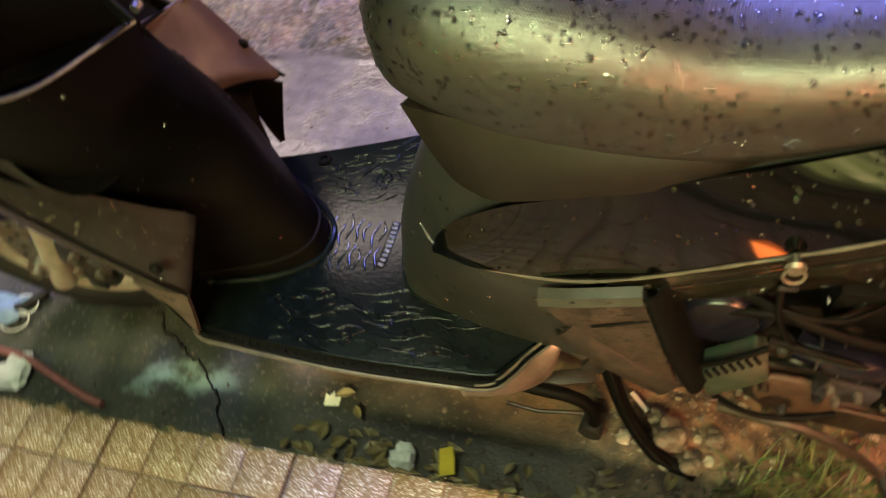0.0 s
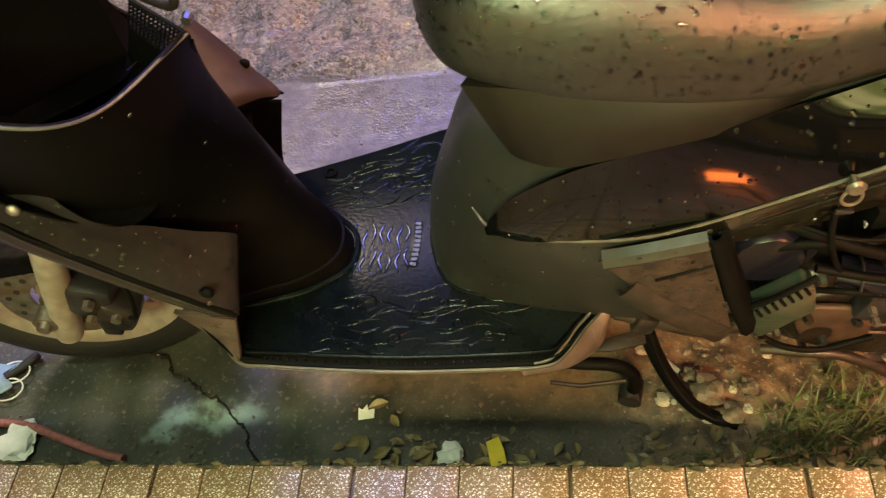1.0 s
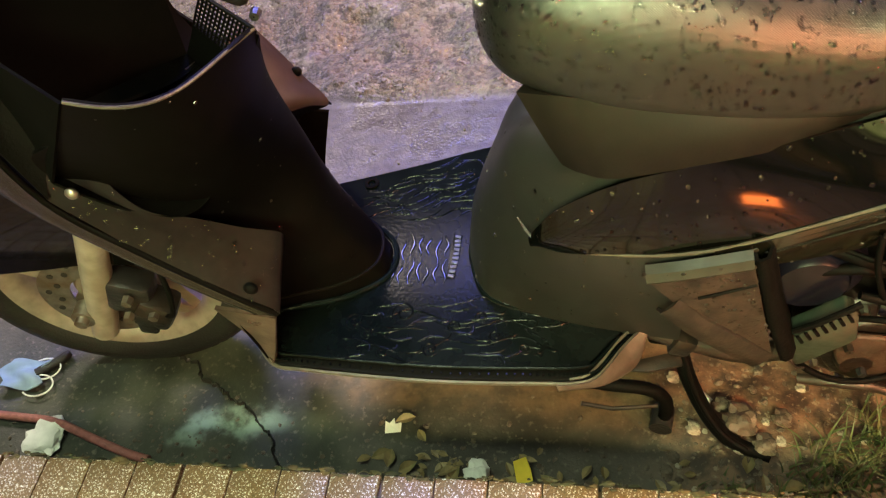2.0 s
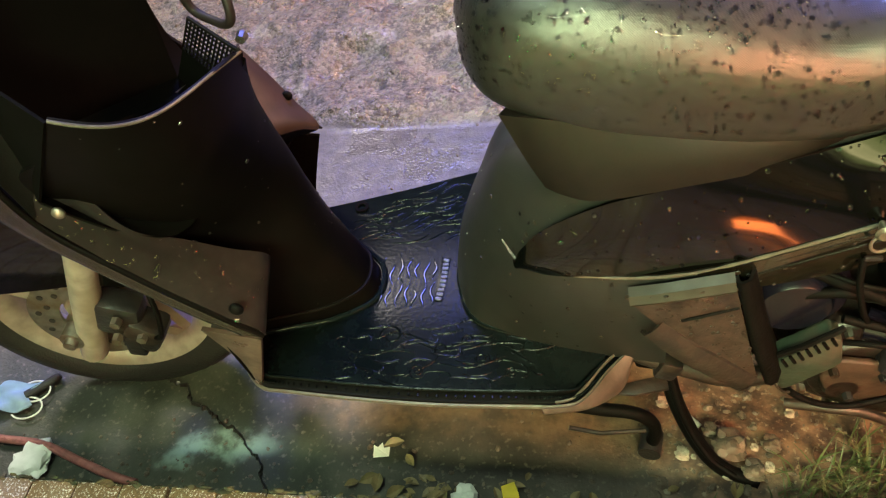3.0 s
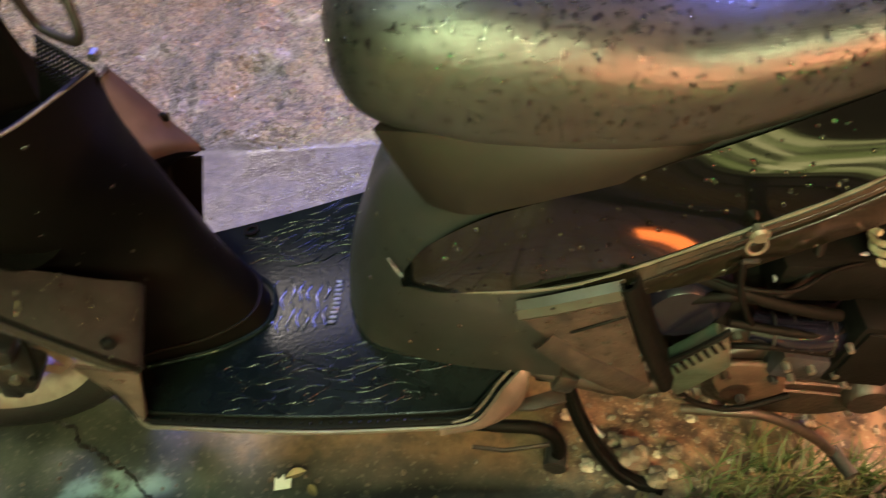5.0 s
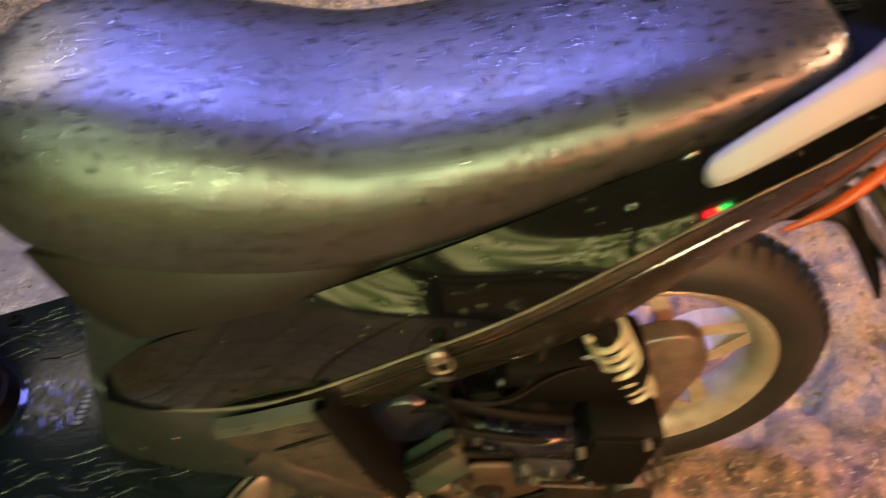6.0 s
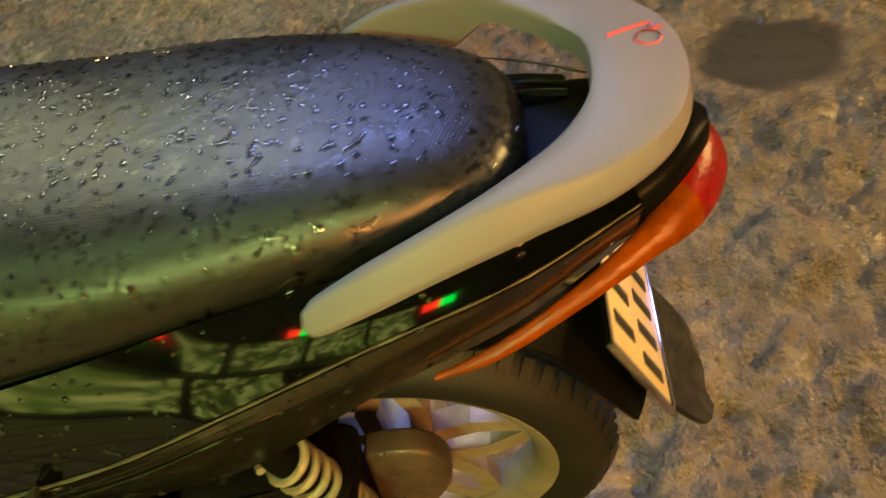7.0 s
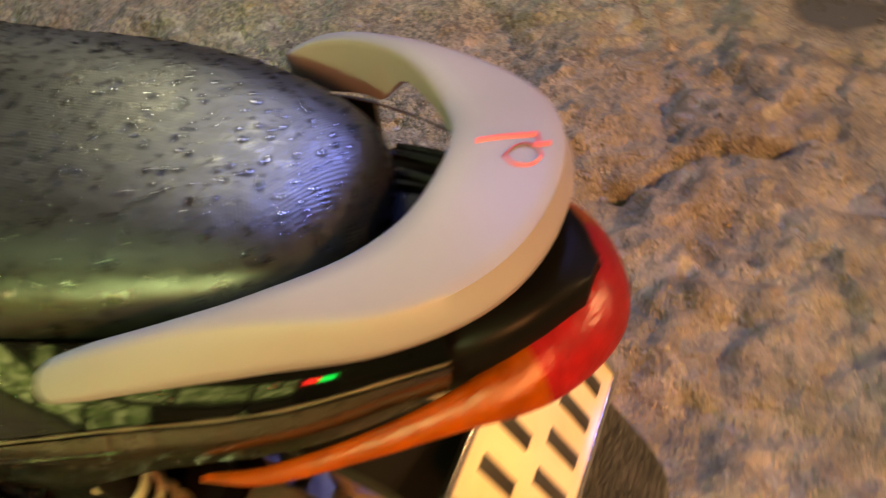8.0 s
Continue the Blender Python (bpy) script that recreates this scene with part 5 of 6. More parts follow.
for s in (-1, 1):
    leg = part("fork_leg", tube([(-0.438, s * 0.088, 0.178), (-0.436, s * 0.088, 0.186), (-0.412, s * 0.088, 0.245), (-0.372, s * 0.088, 0.345), (-0.31, s * 0.085, 0.50), (-0.27, s * 0.083, 0.60)], [0.012, 0.021, 0.0225, 0.0225, 0.021, 0.019], 16), M_ALLOY, scooter, "pale worn fork leg")
    part("axle_nut", lathe([(0.001, -0.022), (0.010, -0.022), (0.011, -0.012), (0.019, -0.012), (0.019, 0.014), (0.001, 0.014)], (-0.436, s * 0.098, 0.246), 6 if s > 0 else 12), M_STEEL, leg)
bm = block((-0.345, -0.083, 0.285), (0.07, 0.045, 0.075), 0.012, (0, 20, 0))
block((-0.318, -0.088, 0.250), (0.06, 0.05, 0.06), 0.012, (0, 35, 0), bm)
block((-0.335, -0.104, 0.235), (0.03, 0.02, 0.05), 0.006, (0, 10, 0), bm)
cal = part("brake_caliper", bm, M_DARKMETAL, scooter, "black greasy brake caliper")
for u, w in ((-0.335, 0.300), (-0.31, 0.262), (-0.352, 0.258)):
    part("caliper_bolt", lathe([(0.001, -0.008), (0.008, -0.008), (0.009, 0.004), (0.001, 0.004)], (u, -0.112, w), 6), M_STEEL, cal)
part("brake_hose", tube(spline([(-0.300, -0.105, 0.250), (-0.272, -0.120, 0.275), (-0.262, -0.112, 0.320), (-0.270, -0.09, 0.38)], 20), 0.004, 8), M_BLACK, scooter, "black brake hose")
# front fender over the wheel
rows = []
for a in np.linspace(radians(12), radians(158), 40):
    r = 0.272
    row = []
    for f in np.linspace(-1, 1, 15):
        rr = r - 0.03 * f * f * f * f - 0.012 * f * f
        row.append((-0.427 + rr * math.cos(a), 0.074 * f, 0.244 + rr * math.sin(a) + 0.02))
    rows.append(row)
part("front_fender", sheet(rows, 0.004), M_GLOSS, scooter, "dark painted front fender", angle=60)

for s in (-1, 1):
    lowline = spline([(-0.66, s * 0.070, 0.315), (-0.56, s * 0.080, 0.325), (-0.46, s * 0.084, 0.340), (-0.36, s * 0.084, 0.352), (-0.27, s * 0.082, 0.335), (-0.20, s * 0.078, 0.300)], 24)
    rows = []
    for q in lowline:
        a = math.acos(max(-0.97, min(0.97, (q[0] + 0.427) / 0.262)))
        topp = np.array([q[0], s * 0.060, 0.262 + 0.262 * math.sin(a)])
        rows.append([q + (topp - q) * f + np.array([0, s * 0.008 * math.sin(math.pi * f), 0]) for f in np.linspace(0, 1, 9)])
    part("fender_side", sheet(rows, 0.004), M_GLOSS, scooter, angle=60)

# rear shock with coil spring
def rear_shock(v):
    a, b = Vector((0.792, v, 0.494)), Vector((0.842, v + 0.004, 0.350))
    d = (b - a).normalized()
    side = d.orthogonal().normalized()
    up = d.cross(side)
    body = part("shock_absorber", tube([a - d * 0.03, a, a + (b - a) * 0.6, a + (b - a) * 0.61, b, b + d * 0.03], [0.013, 0.017, 0.017, 0.009, 0.009, 0.012], 14), M_BLACK, scooter)
    n = 8 * 18
    pts = [a + (b - a) * (k / n) + (side * math.cos(k / 18 * math.tau) + up * math.sin(k / 18 * math.tau)) * 0.0200 for k in range(n + 1)]
    part("coil_spring", tube(pts, 0.0042, 8), M_CREAM, body, "cream painted coil spring")


rear_shock(-0.128)

# engine
M_CASE = material("grimy_brown_case", (0.0150, 0.0092, 0.0075), 0.42, scale=40, vary=0.45, second=(0.0075, 0.0055, 0.0050), mix_scale=24, bump=0.3)
M_BLUEMETAL = material("dull_blue_grey_metal", (0.026, 0.025, 0.034), 0.36, metal=0.25, scale=50, vary=0.35, second=(0.014, 0.012, 0.013), mix_scale=26, bump=0.25)
M_SHROUD = material("blue_black_shroud", (0.0040, 0.0040, 0.0085), 0.24, scale=40, vary=0.3, spec=0.35)
M_PALE = material("pale_lavender_metal", (0.30, 0.28, 0.33), 0.4, scale=40, vary=0.15, second=(0.22, 0.19, 0.21), mix_scale=20)


def round_outline(keys, n=60):
    return [tuple(p[:2]) for p in spline(keys + keys[:1], n)[:-1]]


def bolt(u, v, w, r, parent, mat=None):
    return part("bolt", lathe([(0.001, -0.008), (r * 0.85, -0.008), (r, -0.005), (r, 0.004), (0.001, 0.004)], (u, v, w), 6), mat or M_STEEL, parent)


# plain inner block for the engine mass, also added to block light from behind
part("engine_block", block((0.63, 0.0, 0.315), (0.34, 0.20, 0.26), 0.02), M_BLACK, scooter)
hubc = [(0.848, 0.395), (0.895, 0.402), (0.925, 0.380), (0.932, 0.330), (0.905, 0.260), (0.885, 0.190), (0.855, 0.200)]
part("hub_cover", prism(round_outline(hubc, 40), 0.03, "v", -0.088, 0.006), M_BELLY, scooter, "dusty brown hub cover", angle=50)
case = round_outline([(0.600, 0.322), (0.66, 0.338), (0.74, 0.330), (0.80, 0.300), (0.858, 0.258), (0.884, 0.205), (0.876, 0.152), (0.83, 0.120), (0.76, 0.122), (0.68, 0.150), (0.62, 0.188), (0.592, 0.252)])
drive = part("drive_case", prism(case, 0.085, "v", -0.150, 0.012), M_CASE, scooter, "grimy dark brown drive case", angle=50)
inner = [((u - 0.740) * 0.84 + 0.742, (w - 0.225) * 0.78 + 0.222) for u, w in case]
part("case_cover", prism(inner, 0.012, "v", -0.161, 0.006), M_CASE, drive, "stained outer case cover", angle=50)
for k, d in enumerate((0.0, 0.020, 0.040)):
    rib = [(0.66 + 0.045 * n, -0.1625, 0.268 - d - 0.010 * n - 0.006 * (n - 2) ** 2 * 0.3) for n in range(5)]
    part("case_rib", tube(spline(rib, 16), 0.0034, 6), M_CASE, drive)
for k in range(14):
    u, w = case[(k * 60) // 14]
    bolt((u - 0.740) * 0.93 + 0.740, -0.152, (w - 0.225) * 0.91 + 0.225, 0.0058, drive)
for u, w, r in ((0.838, 0.190, 0.034), (0.660, 0.235, 0.026)):
    part("case_boss", lathe([(0.001, -0.018), (r * 0.75, -0.018), (r * 0.9, -0.013), (r, 0.0), (0.001, 0.0)], (u, -0.158, w), 32), M_CASE, drive)
filter_box = part("filter_box", block((0.806, -0.160, 0.318), (0.086, 0.060, 0.112), 0.007, (0, 14, 0)), M_BLACK, scooter, "black boxy air filter housing")
part("filter_lid", block((0.806, -0.1915, 0.318), (0.074, 0.006, 0.098), 0.003, (0, 14, 0)), M_BLACK, filter_box)
for u, w in ((0.766, 0.352), (0.838, 0.360), (0.778, 0.276), (0.846, 0.282)):
    bolt(u, -0.193, w, 0.0042, filter_box)
part("intake_duct", tube(spline([(0.770, -0.162, 0.330), (0.735, -0.170, 0.345), (0.700, -0.168, 0.352), (0.665, -0.155, 0.352)], 20), 0.020, 16), M_SHROUD, scooter, "short black intake duct")
for k in range(4):
    part("duct_clamp", tube([(0.757 - 0.024 * k + 0.0215 * 0.16 * math.cos(a), -0.1655 + 0.0215 * math.cos(a), 0.336 + 0.006 * k + 0.0215 * math.sin(a)) for a in np.linspace(0, math.tau, 24)], 0.0018, 6), M_DARKMETAL, scooter)
part("gear_housing", block((0.742, -0.164, 0.290), (0.100, 0.044, 0.046), 0.008, (0, 18, 0)), M_BLUEMETAL, scooter, "dull blue-grey gear housing")
for u, w in ((0.705, 0.312), (0.735, 0.303), (0.765, 0.291), (0.715, 0.286), (0.780, 0.270)):
    bolt(u, -0.188, w, 0.0050, scooter)
rust = round_outline([(0.622, 0.296), (0.655, 0.300), (0.705, 0.285), (0.724, 0.236), (0.700, 0.212), (0.655, 0.214), (0.632, 0.250)], 36)
stained = part("stained_plate", prism(rust, 0.010, "v", -0.176, 0.004), M_RUST, scooter, "rust-brown stained engine plate", angle=50)
for u, w in ((0.640, 0.282), (0.700, 0.270), (0.668, 0.226)):
    bolt(u, -0.178, w, 0.0062, stained, M_DARKMETAL)
# ribbed intake cover with its clip
shape = [(0.568, 0.320), (0.619, 0.369), (0.632, 0.362), (0.641, 0.316), (0.634, 0.304), (0.586, 0.254), (0.578, 0.256), (0.566, 0.308)]
shroud = part("intake_cover", prism(shape, 0.030, "v", -0.188, 0.004), M_ENGINE, scooter, "grey-green ribbed intake cover")
part("cover_lip", tube([(0.562, -0.184, 0.324), (0.590, -0.188, 0.352), (0.618, -0.188, 0.379), (0.630, -0.184, 0.384)], 0.0040, 8), M_BLACK, shroud)
for k in range(7):
    part("cover_tooth", block((0.575 + 0.0078 * k, -0.1895, 0.318 + 0.0075 * k), (0.0042, 0.004, 0.016), 0.0012, (0, -30, 0)), M_BLACK, shroud)
part("wire_clip", tube(spline([(0.562, -0.190, 0.312), (0.567, -0.197, 0.290), (0.578, -0.198, 0.268), (0.590, -0.192, 0.256)], 14), 0.0021, 8), M_CHROME, shroud, "bright bent wire clip")
part("cylinder_shroud", lathe([(0.001, -0.034), (0.040, -0.034), (0.043, -0.030), (0.047, -0.020), (0.060, -0.018), (0.066, -0.010), (0.068, 0.03), (0.001, 0.03)], (0.578, -0.130, 0.392), 40), M_SHROUD, scooter, "blue-black round fan shroud")
part("air_box", block((0.765, -0.105, 0.405), (0.165, 0.085, 0.070), 0.016, (0, 6, 0)), M_BLACK, scooter)
part("cross_bar", tube(spline([(0.590, -0.150, 0.446), (0.65, -0.166, 0.424), (0.70, -0.170, 0.402), (0.758, -0.164, 0.374)], 24), 0.0075, 10), M_BLACK, scooter, "black bar above the engine")
for pts, r, mat in (([(0.56, -0.15, 0.40), (0.62, -0.165, 0.425), (0.68, -0.16, 0.41), (0.72, -0.14, 0.43), (0.74, -0.10, 0.46)], 0.0065, M_BLACK),
                    ([(0.63, -0.172, 0.385), (0.69, -0.180, 0.372), (0.75, -0.176, 0.352), (0.79, -0.15, 0.345)], 0.0055, M_BLACK),
                    ([(0.635, -0.17, 0.335), (0.67, -0.186, 0.352), (0.71, -0.184, 0.338), (0.76, -0.180, 0.318)], 0.0040, M_BLACK),
                    ([(0.60, -0.16, 0.455), (0.64, -0.178, 0.452), (0.69, -0.176, 0.442), (0.74, -0.15, 0.440), (0.80, -0.13, 0.430)], 0.0030, M_BLACK),
                    ([(0.625, -0.176, 0.50), (0.628, -0.184, 0.46), (0.640, -0.186, 0.42), (0.655, -0.176, 0.385)], 0.0036, M_BLACK),
                    ([(0.55, -0.17, 0.300), (0.60, -0.184, 0.238), (0.66, -0.186, 0.212), (0.73, -0.176, 0.222)], 0.0045, M_BLACK)):
    part("hose", tube(spline(pts, 24), r, 10), mat, scooter)
part("bracket_plate", block((0.767, -0.128, 0.420), (0.046, 0.006, 0.032), 0.003, (0, -18, 0)), M_PALE, scooter, "pale lavender-grey bracket plate")
part("bracket_plate", block((0.704, -0.134, 0.412), (0.040, 0.010, 0.020), 0.003, (0, -10, 0)), M_PALE, scooter, "pale lavender-grey bracket plate")
kick = part("kick_lever", tube(spline([(0.598, -0.172, 0.194), (0.65, -0.186, 0.206), (0.70, -0.190, 0.198), (0.76, -0.196, 0.158), (0.815, -0.204, 0.100)], 24), 0.0072, 10, flat=0.7), M_STRUT, scooter, "worn brown steel kick lever")
part("kick_pedal", tube([(0.806, -0.195, 0.106), (0.822, -0.235, 0.104)], 0.010, 12), M_RUBBER, kick)
# chrome hook on the lower side cover
hk = part("passenger_hook", lathe([(0.001, -0.007), (0.007, -0.0065), (0.0098, -0.003), (0.006, 0.003), (0.003, 0.012), (0.001, 0.012)], (0.626, -0.194, 0.560), 20), M_TRIM, scooter, "pale metal mushroom-headed hook")
part("hook_ring", tube([(0.629 + 0.0095 * math.sin(a), -0.190, 0.537 + 0.012 * math.cos(a)) for a in np.linspace(0.3, 5.9, 20)], 0.0018, 8), M_STEEL, hk)
part("hook_tab", block((0.628, -0.188, 0.512), (0.018, 0.005, 0.006), 0.002), M_DARKMETAL, hk)

# stands
side_stand = part("side_stand", tube(spline([(0.440, -0.10, 0.235), (0.452, -0.118, 0.185), (0.470, -0.140, 0.125), (0.500, -0.168, 0.068), (0.535, -0.190, 0.034), (0.585, -0.205, 0.020)], 30), 0.0115, 10), M_BLACK, scooter, "black bent side stand")
part("stand_foot", block((0.598, -0.207, 0.012), (0.055, 0.03, 0.010), 0.004, (0, 0, -8)), M_BLACK, side_stand)
part("stand_lever", tube(spline([(0.455, -0.128, 0.19), (0.480, -0.160, 0.115), (0.515, -0.188, 0.062), (0.550, -0.205, 0.040)], 20), 0.005, 8), M_BLACK, side_stand)
part("stand_bracket", block((0.440, -0.105, 0.235), (0.05, 0.035, 0.09), 0.008, (0, 12, 0)), M_BLACK, scooter)
bm = tube(spline([(0.30, -0.15, 0.148), (0.36, -0.158, 0.146), (0.405, -0.160, 0.140), (0.432, -0.160, 0.115), (0.440, -0.158, 0.070), (0.436, -0.156, 0.040)], 24), 0.010, 10)
cs = part("centre_stand", bm, M_BLACK, scooter, "black tubular centre stand folded under the deck")
part("stand_foot", tube([(0.432, -0.172, 0.036), (0.440, -0.135, 0.036)], 0.017, 14), M_RUBBER, cs)
part("stand_spring", tube([(0.315, -0.17, 0.112), (0.36, -0.172, 0.100), (0.425, -0.165, 0.098)], 0.0035, 8), M_DARKMETAL, cs)
part("cross_bar", tube([(0.33, -0.15, 0.15), (0.33, 0.15, 0.15)], 0.010, 10), M_BLACK, cs)

# ---------- rain drops ----------
M_WATER = material("water_bead", (0.95, 0.96, 0.98), 0.03, vary=0.02, trans=1.0, rough_vary=0.01, spec=0.8)


def bead(bm, place, normal, r, squash=0.5):
    own = bmesh.new()
    bmesh.ops.create_icosphere(own, subdivisions=1, radius=r)
    q = Vector((0, 0, 1)).rotation_difference(normal)
    bmesh.ops.transform(own, matrix=Matrix.Translation(place) @ q.to_matrix().to_4x4() @ Matrix.Diagonal((1, 1.15, squash, 1)), verts=own.verts)
    base = len(bm.verts)
    vs = [bm.verts.new(v.co) for v in own.verts]
    for f in own.faces:
        bm.faces.new([vs[v.index] for v in f.verts])
    own.free()


def beads_on(ob, count, seed, r0, r1, keep):
    rng = random.Random(seed)
    bm = bmesh.new()
    polys = [p for p in ob.data.polygons if keep(p.center, p.normal)]
    total = np.cumsum([p.area for p in polys])
    for _ in range(count):
        p = polys[int(np.searchsorted(total, rng.random() * total[-1]))]
        vs = [ob.data.vertices[i].co for i in p.vertices]
        f, g = rng.random(), rng.random()
        c = vs[0].lerp(vs[1], f).lerp(vs[3 % len(vs)].lerp(vs[2], f), g)
        bead(bm, c, p.normal, r0 + (r1 - r0) * rng.random() ** 2.5)
    return bm


things = {o.name: o for o in scooter.children}
rain = part("rain_film", beads_on(seat, 5200, 7, 0.0008, 0.0034, lambda c, n: n.z > -0.1), M_WATER, seat)
tagged(rain, kind="stuff")
rain = part("rain_film", beads_on(things["side_cover"], 190, 9, 0.0012, 0.0034, lambda c, n: n.y < 0), M_WATER, things["side_cover"])
tagged(rain, kind="stuff")
rain = part("rain_film", beads_on(things["leg_shield"], 130, 11, 0.0012, 0.004, lambda c, n: n.z > 0.2), M_WATER, things["leg_shield"])
tagged(rain, kind="stuff")
rain = part("rain_film", beads_on(things["tail_cowl"], 60, 13, 0.0012, 0.003, lambda c, n: n.z > -0.2), M_WATER, things["tail_cowl"])
tagged(rain, kind="stuff")

rain = part("rain_film", beads_on(things["deck_mat"], 260, 21, 0.0007, 0.0022, lambda c, n: n.z > 0.5), M_WATER, things["deck_mat"])
tagged(rain, kind="stuff")
rain = part("rain_film", beads_on(things["under_seat_cover"], 70, 15, 0.0010, 0.0028, lambda c, n: c.y < -0.08 and n.y < 0), M_WATER, things["under_seat_cover"])
tagged(rain, kind="stuff")
rain = part("rain_film", beads_on(things["belly_fairing"], 40, 17, 0.0010, 0.0028, lambda c, n: n.y < 0), M_WATER, things["belly_fairing"])
tagged(rain, kind="stuff")
rain = part("rain_film", beads_on(things["shield_wing"], 46, 19, 0.0014, 0.0038, lambda c, n: n.z > 0.1), M_WATER, things["shield_wing"])
tagged(rain, kind="stuff")

M_SPLASH = material("mud_splash", (0.02, 0.016, 0.011), 0.3, vary=0.4)
for name, count, seed in (("belly_fairing", 110, 15), ("under_seat_cover", 190, 17), ("leg_shield", 60, 19), ("lower_side_cover", 120, 21)):
    bm = beads_on(things[name], count, seed, 0.0008, 0.0036, lambda c, n: n.y < 0.2 or n.z > 0.2)
    tagged(part("mud_spatter", bm, M_SPLASH, things[name]), kind="stuff")
    bm = beads_on(things[name], count // 2, seed + 1, 0.0008, 0.0026, lambda c, n: n.y < 0.2 or n.z > 0.2)
    tagged(part("rain_film", bm, M_WATER, things[name]), kind="stuff")
bm = beads_on(things["shield_wing"], 44, 57, 0.0016, 0.0042, lambda c, n: n.z > 0.1)
tagged(part("rain_film", bm, M_WATER, things["shield_wing"]), kind="stuff")
bm = beads_on(things["deck_mat"], 1500, 23, 0.0006, 0.0019, lambda c, n: n.z > 0.5)
tagged(part("rain_film", bm, M_WATER, things["deck_mat"]), kind="stuff")

# ---------- litter, plants and stones in the gutter ----------
M_PAPER = material("wet_paper", (0.72, 0.74, 0.68), 0.5, scale=40, vary=0.12, bump=0.3)
M_YELLOW = material("yellow_wrapper", (0.75, 0.55, 0.05), 0.3, scale=30, vary=0.2)
M_LEAFDRY = material("dry_leaf", (0.21, 0.155, 0.07), 0.55, scale=60, vary=0.5, second=(0.07, 0.08, 0.03), mix_scale=30)
M_GRASS = material("grass_blade", (0.060, 0.092, 0.026), 0.45, scale=40, vary=0.4, second=(0.10, 0.095, 0.035), mix_scale=20)
M_STONE = material("wet_gravel", (0.11, 0.085, 0.06), 0.55, scale=60, vary=0.4, bump=0.3)
M_ROPE = material("faded_red_cord", (0.30, 0.105, 0.095), 0.5, scale=90, vary=0.3, bump=0.4)
M_MASK = material("pale_blue_cloth", (0.20, 0.30, 0.36), 0.6, scale=60, vary=0.15)


def crumpled(x, y, size, seed, flatness=0.35):
    rng = random.Random(seed)
    bm = bmesh.new()
    bmesh.ops.create_icosphere(bm, subdivisions=3, radius=size)
    noise.seed_set(seed)
    for v in bm.verts:
        n = noise.noise(v.co * (1.6 / size)) * 0.45 + noise.noise(v.co * (3.5 / size)) * 0.25
        v.co *= 1 + n
        v.co.z = v.co.z * flatness
    low = min(v.co.z for v in bm.verts)
    bmesh.ops.translate(bm, vec=(x, y, height_at(x, y) - low * 0.9), verts=bm.verts)
    return bm


def scrap(x, y, outline, turn, lift=0.004, curl=0.006, seed=1):
    """A thin torn piece lying on the ground."""
    bm = bmesh.new()
    z = height_at(x, y) + 0.002
    c, s = math.cos(radians(turn)), math.sin(radians(turn))
    def put(a, b, h):
        return bm.verts.new((x + a * c - b * s, y + a * s + b * c, z + h + curl * abs(math.sin(60 * a + seed) + math.cos(50 * b)) * 0.5))
    top = [put(a, b, lift) for a, b in outline]
    low = [bm.verts.new(v.co - Vector((0, 0, 0.0012))) for v in top]
    bm.faces.new(top)
    bm.faces.new(low[::-1])
    for i in range(len(top)):
        j = (i + 1) % len(top)
        bm.faces.new((top[i], low[i], low[j], top[j]))
    return bm


thing("paper_scrap", scrap(0.018, 0.716, [(-0.014, -0.010), (0.012, -0.012), (0.014, 0.004), (0.004, 0.003), (0.002, 0.014), (-0.006, 0.006), (-0.013, 0.012)], 10), M_PAPER, "small torn white paper scrap on wet concrete", "litter", smooth=False)
thing("crumpled_paper", crumpled(0.165, 0.640, 0.020, 3, 0.7), M_PAPER, "crumpled white paper beside the kerb", "litter", angle=25)
thing("candy_wrapper", scrap(0.232, 0.645, [(-0.012, -0.022), (0.012, -0.022), (0.013, 0.0), (0.010, 0.022), (-0.011, 0.020)], 15, 0.012, 0.01), M_YELLOW, "yellow sweet wrapper lying against the kerb", "litter", smooth=False)
thing("torn_packet", crumpled(-0.585, 0.665, 0.034, 5, 0.35), M_PAPER, "torn pale plastic packet in the gutter", "litter", angle=25)
thing("cigarette_end", tube([(0.490, 0.803, 0.020), (0.516, 0.778, 0.016)], 0.0042, 10), M_PAPER, "white cigarette end on the soil", "litter")
thing("rubber_peg", tube(spline([(-0.665, 0.79, 0.012), (-0.635, 0.815, 0.012), (-0.615, 0.835, 0.014)], 8), [0.009] * 8 + [0.006], 10), M_RUBBER, "short black rubber peg on the concrete", "litter")
thing("red_cord", tube(spline([(-1.0, 0.74, 0.010), (-0.80, 0.712, 0.012), (-0.66, 0.702, 0.012), (-0.58, 0.694, 0.014), (-0.50, 0.668, 0.012), (-0.43, 0.646, 0.010), (-0.385, 0.636, 0.010)], 60), 0.0075, 10), M_ROPE, "faded red cord lying along the gutter", "cord")
# folded face mask with its loops
bm = sheet([[(-0.73 + 0.08 * i / 10 + 0.01 * math.sin(j), 0.755 + 0.06 * j / 8, 0.012 + 0.008 * math.sin(i * 0.7) * math.cos(j * 0.9) + 0.006) for j in range(9)] for i in range(11)], 0.002)
mask = thing("face_mask", bm, M_MASK, "discarded pale blue face mask in the gutter", "face mask")
for y0 in (0.765, 0.80):
    part("ear_loop", tube([(-0.652 + 0.030 * math.cos(a), y0 + 0.022 * math.sin(a), 0.012) for a in np.linspace(-2.4, 2.4, 20)], 0.0016, 6), M_PAPER, mask)
# crack filled with wet dirt
bm = bmesh.new()
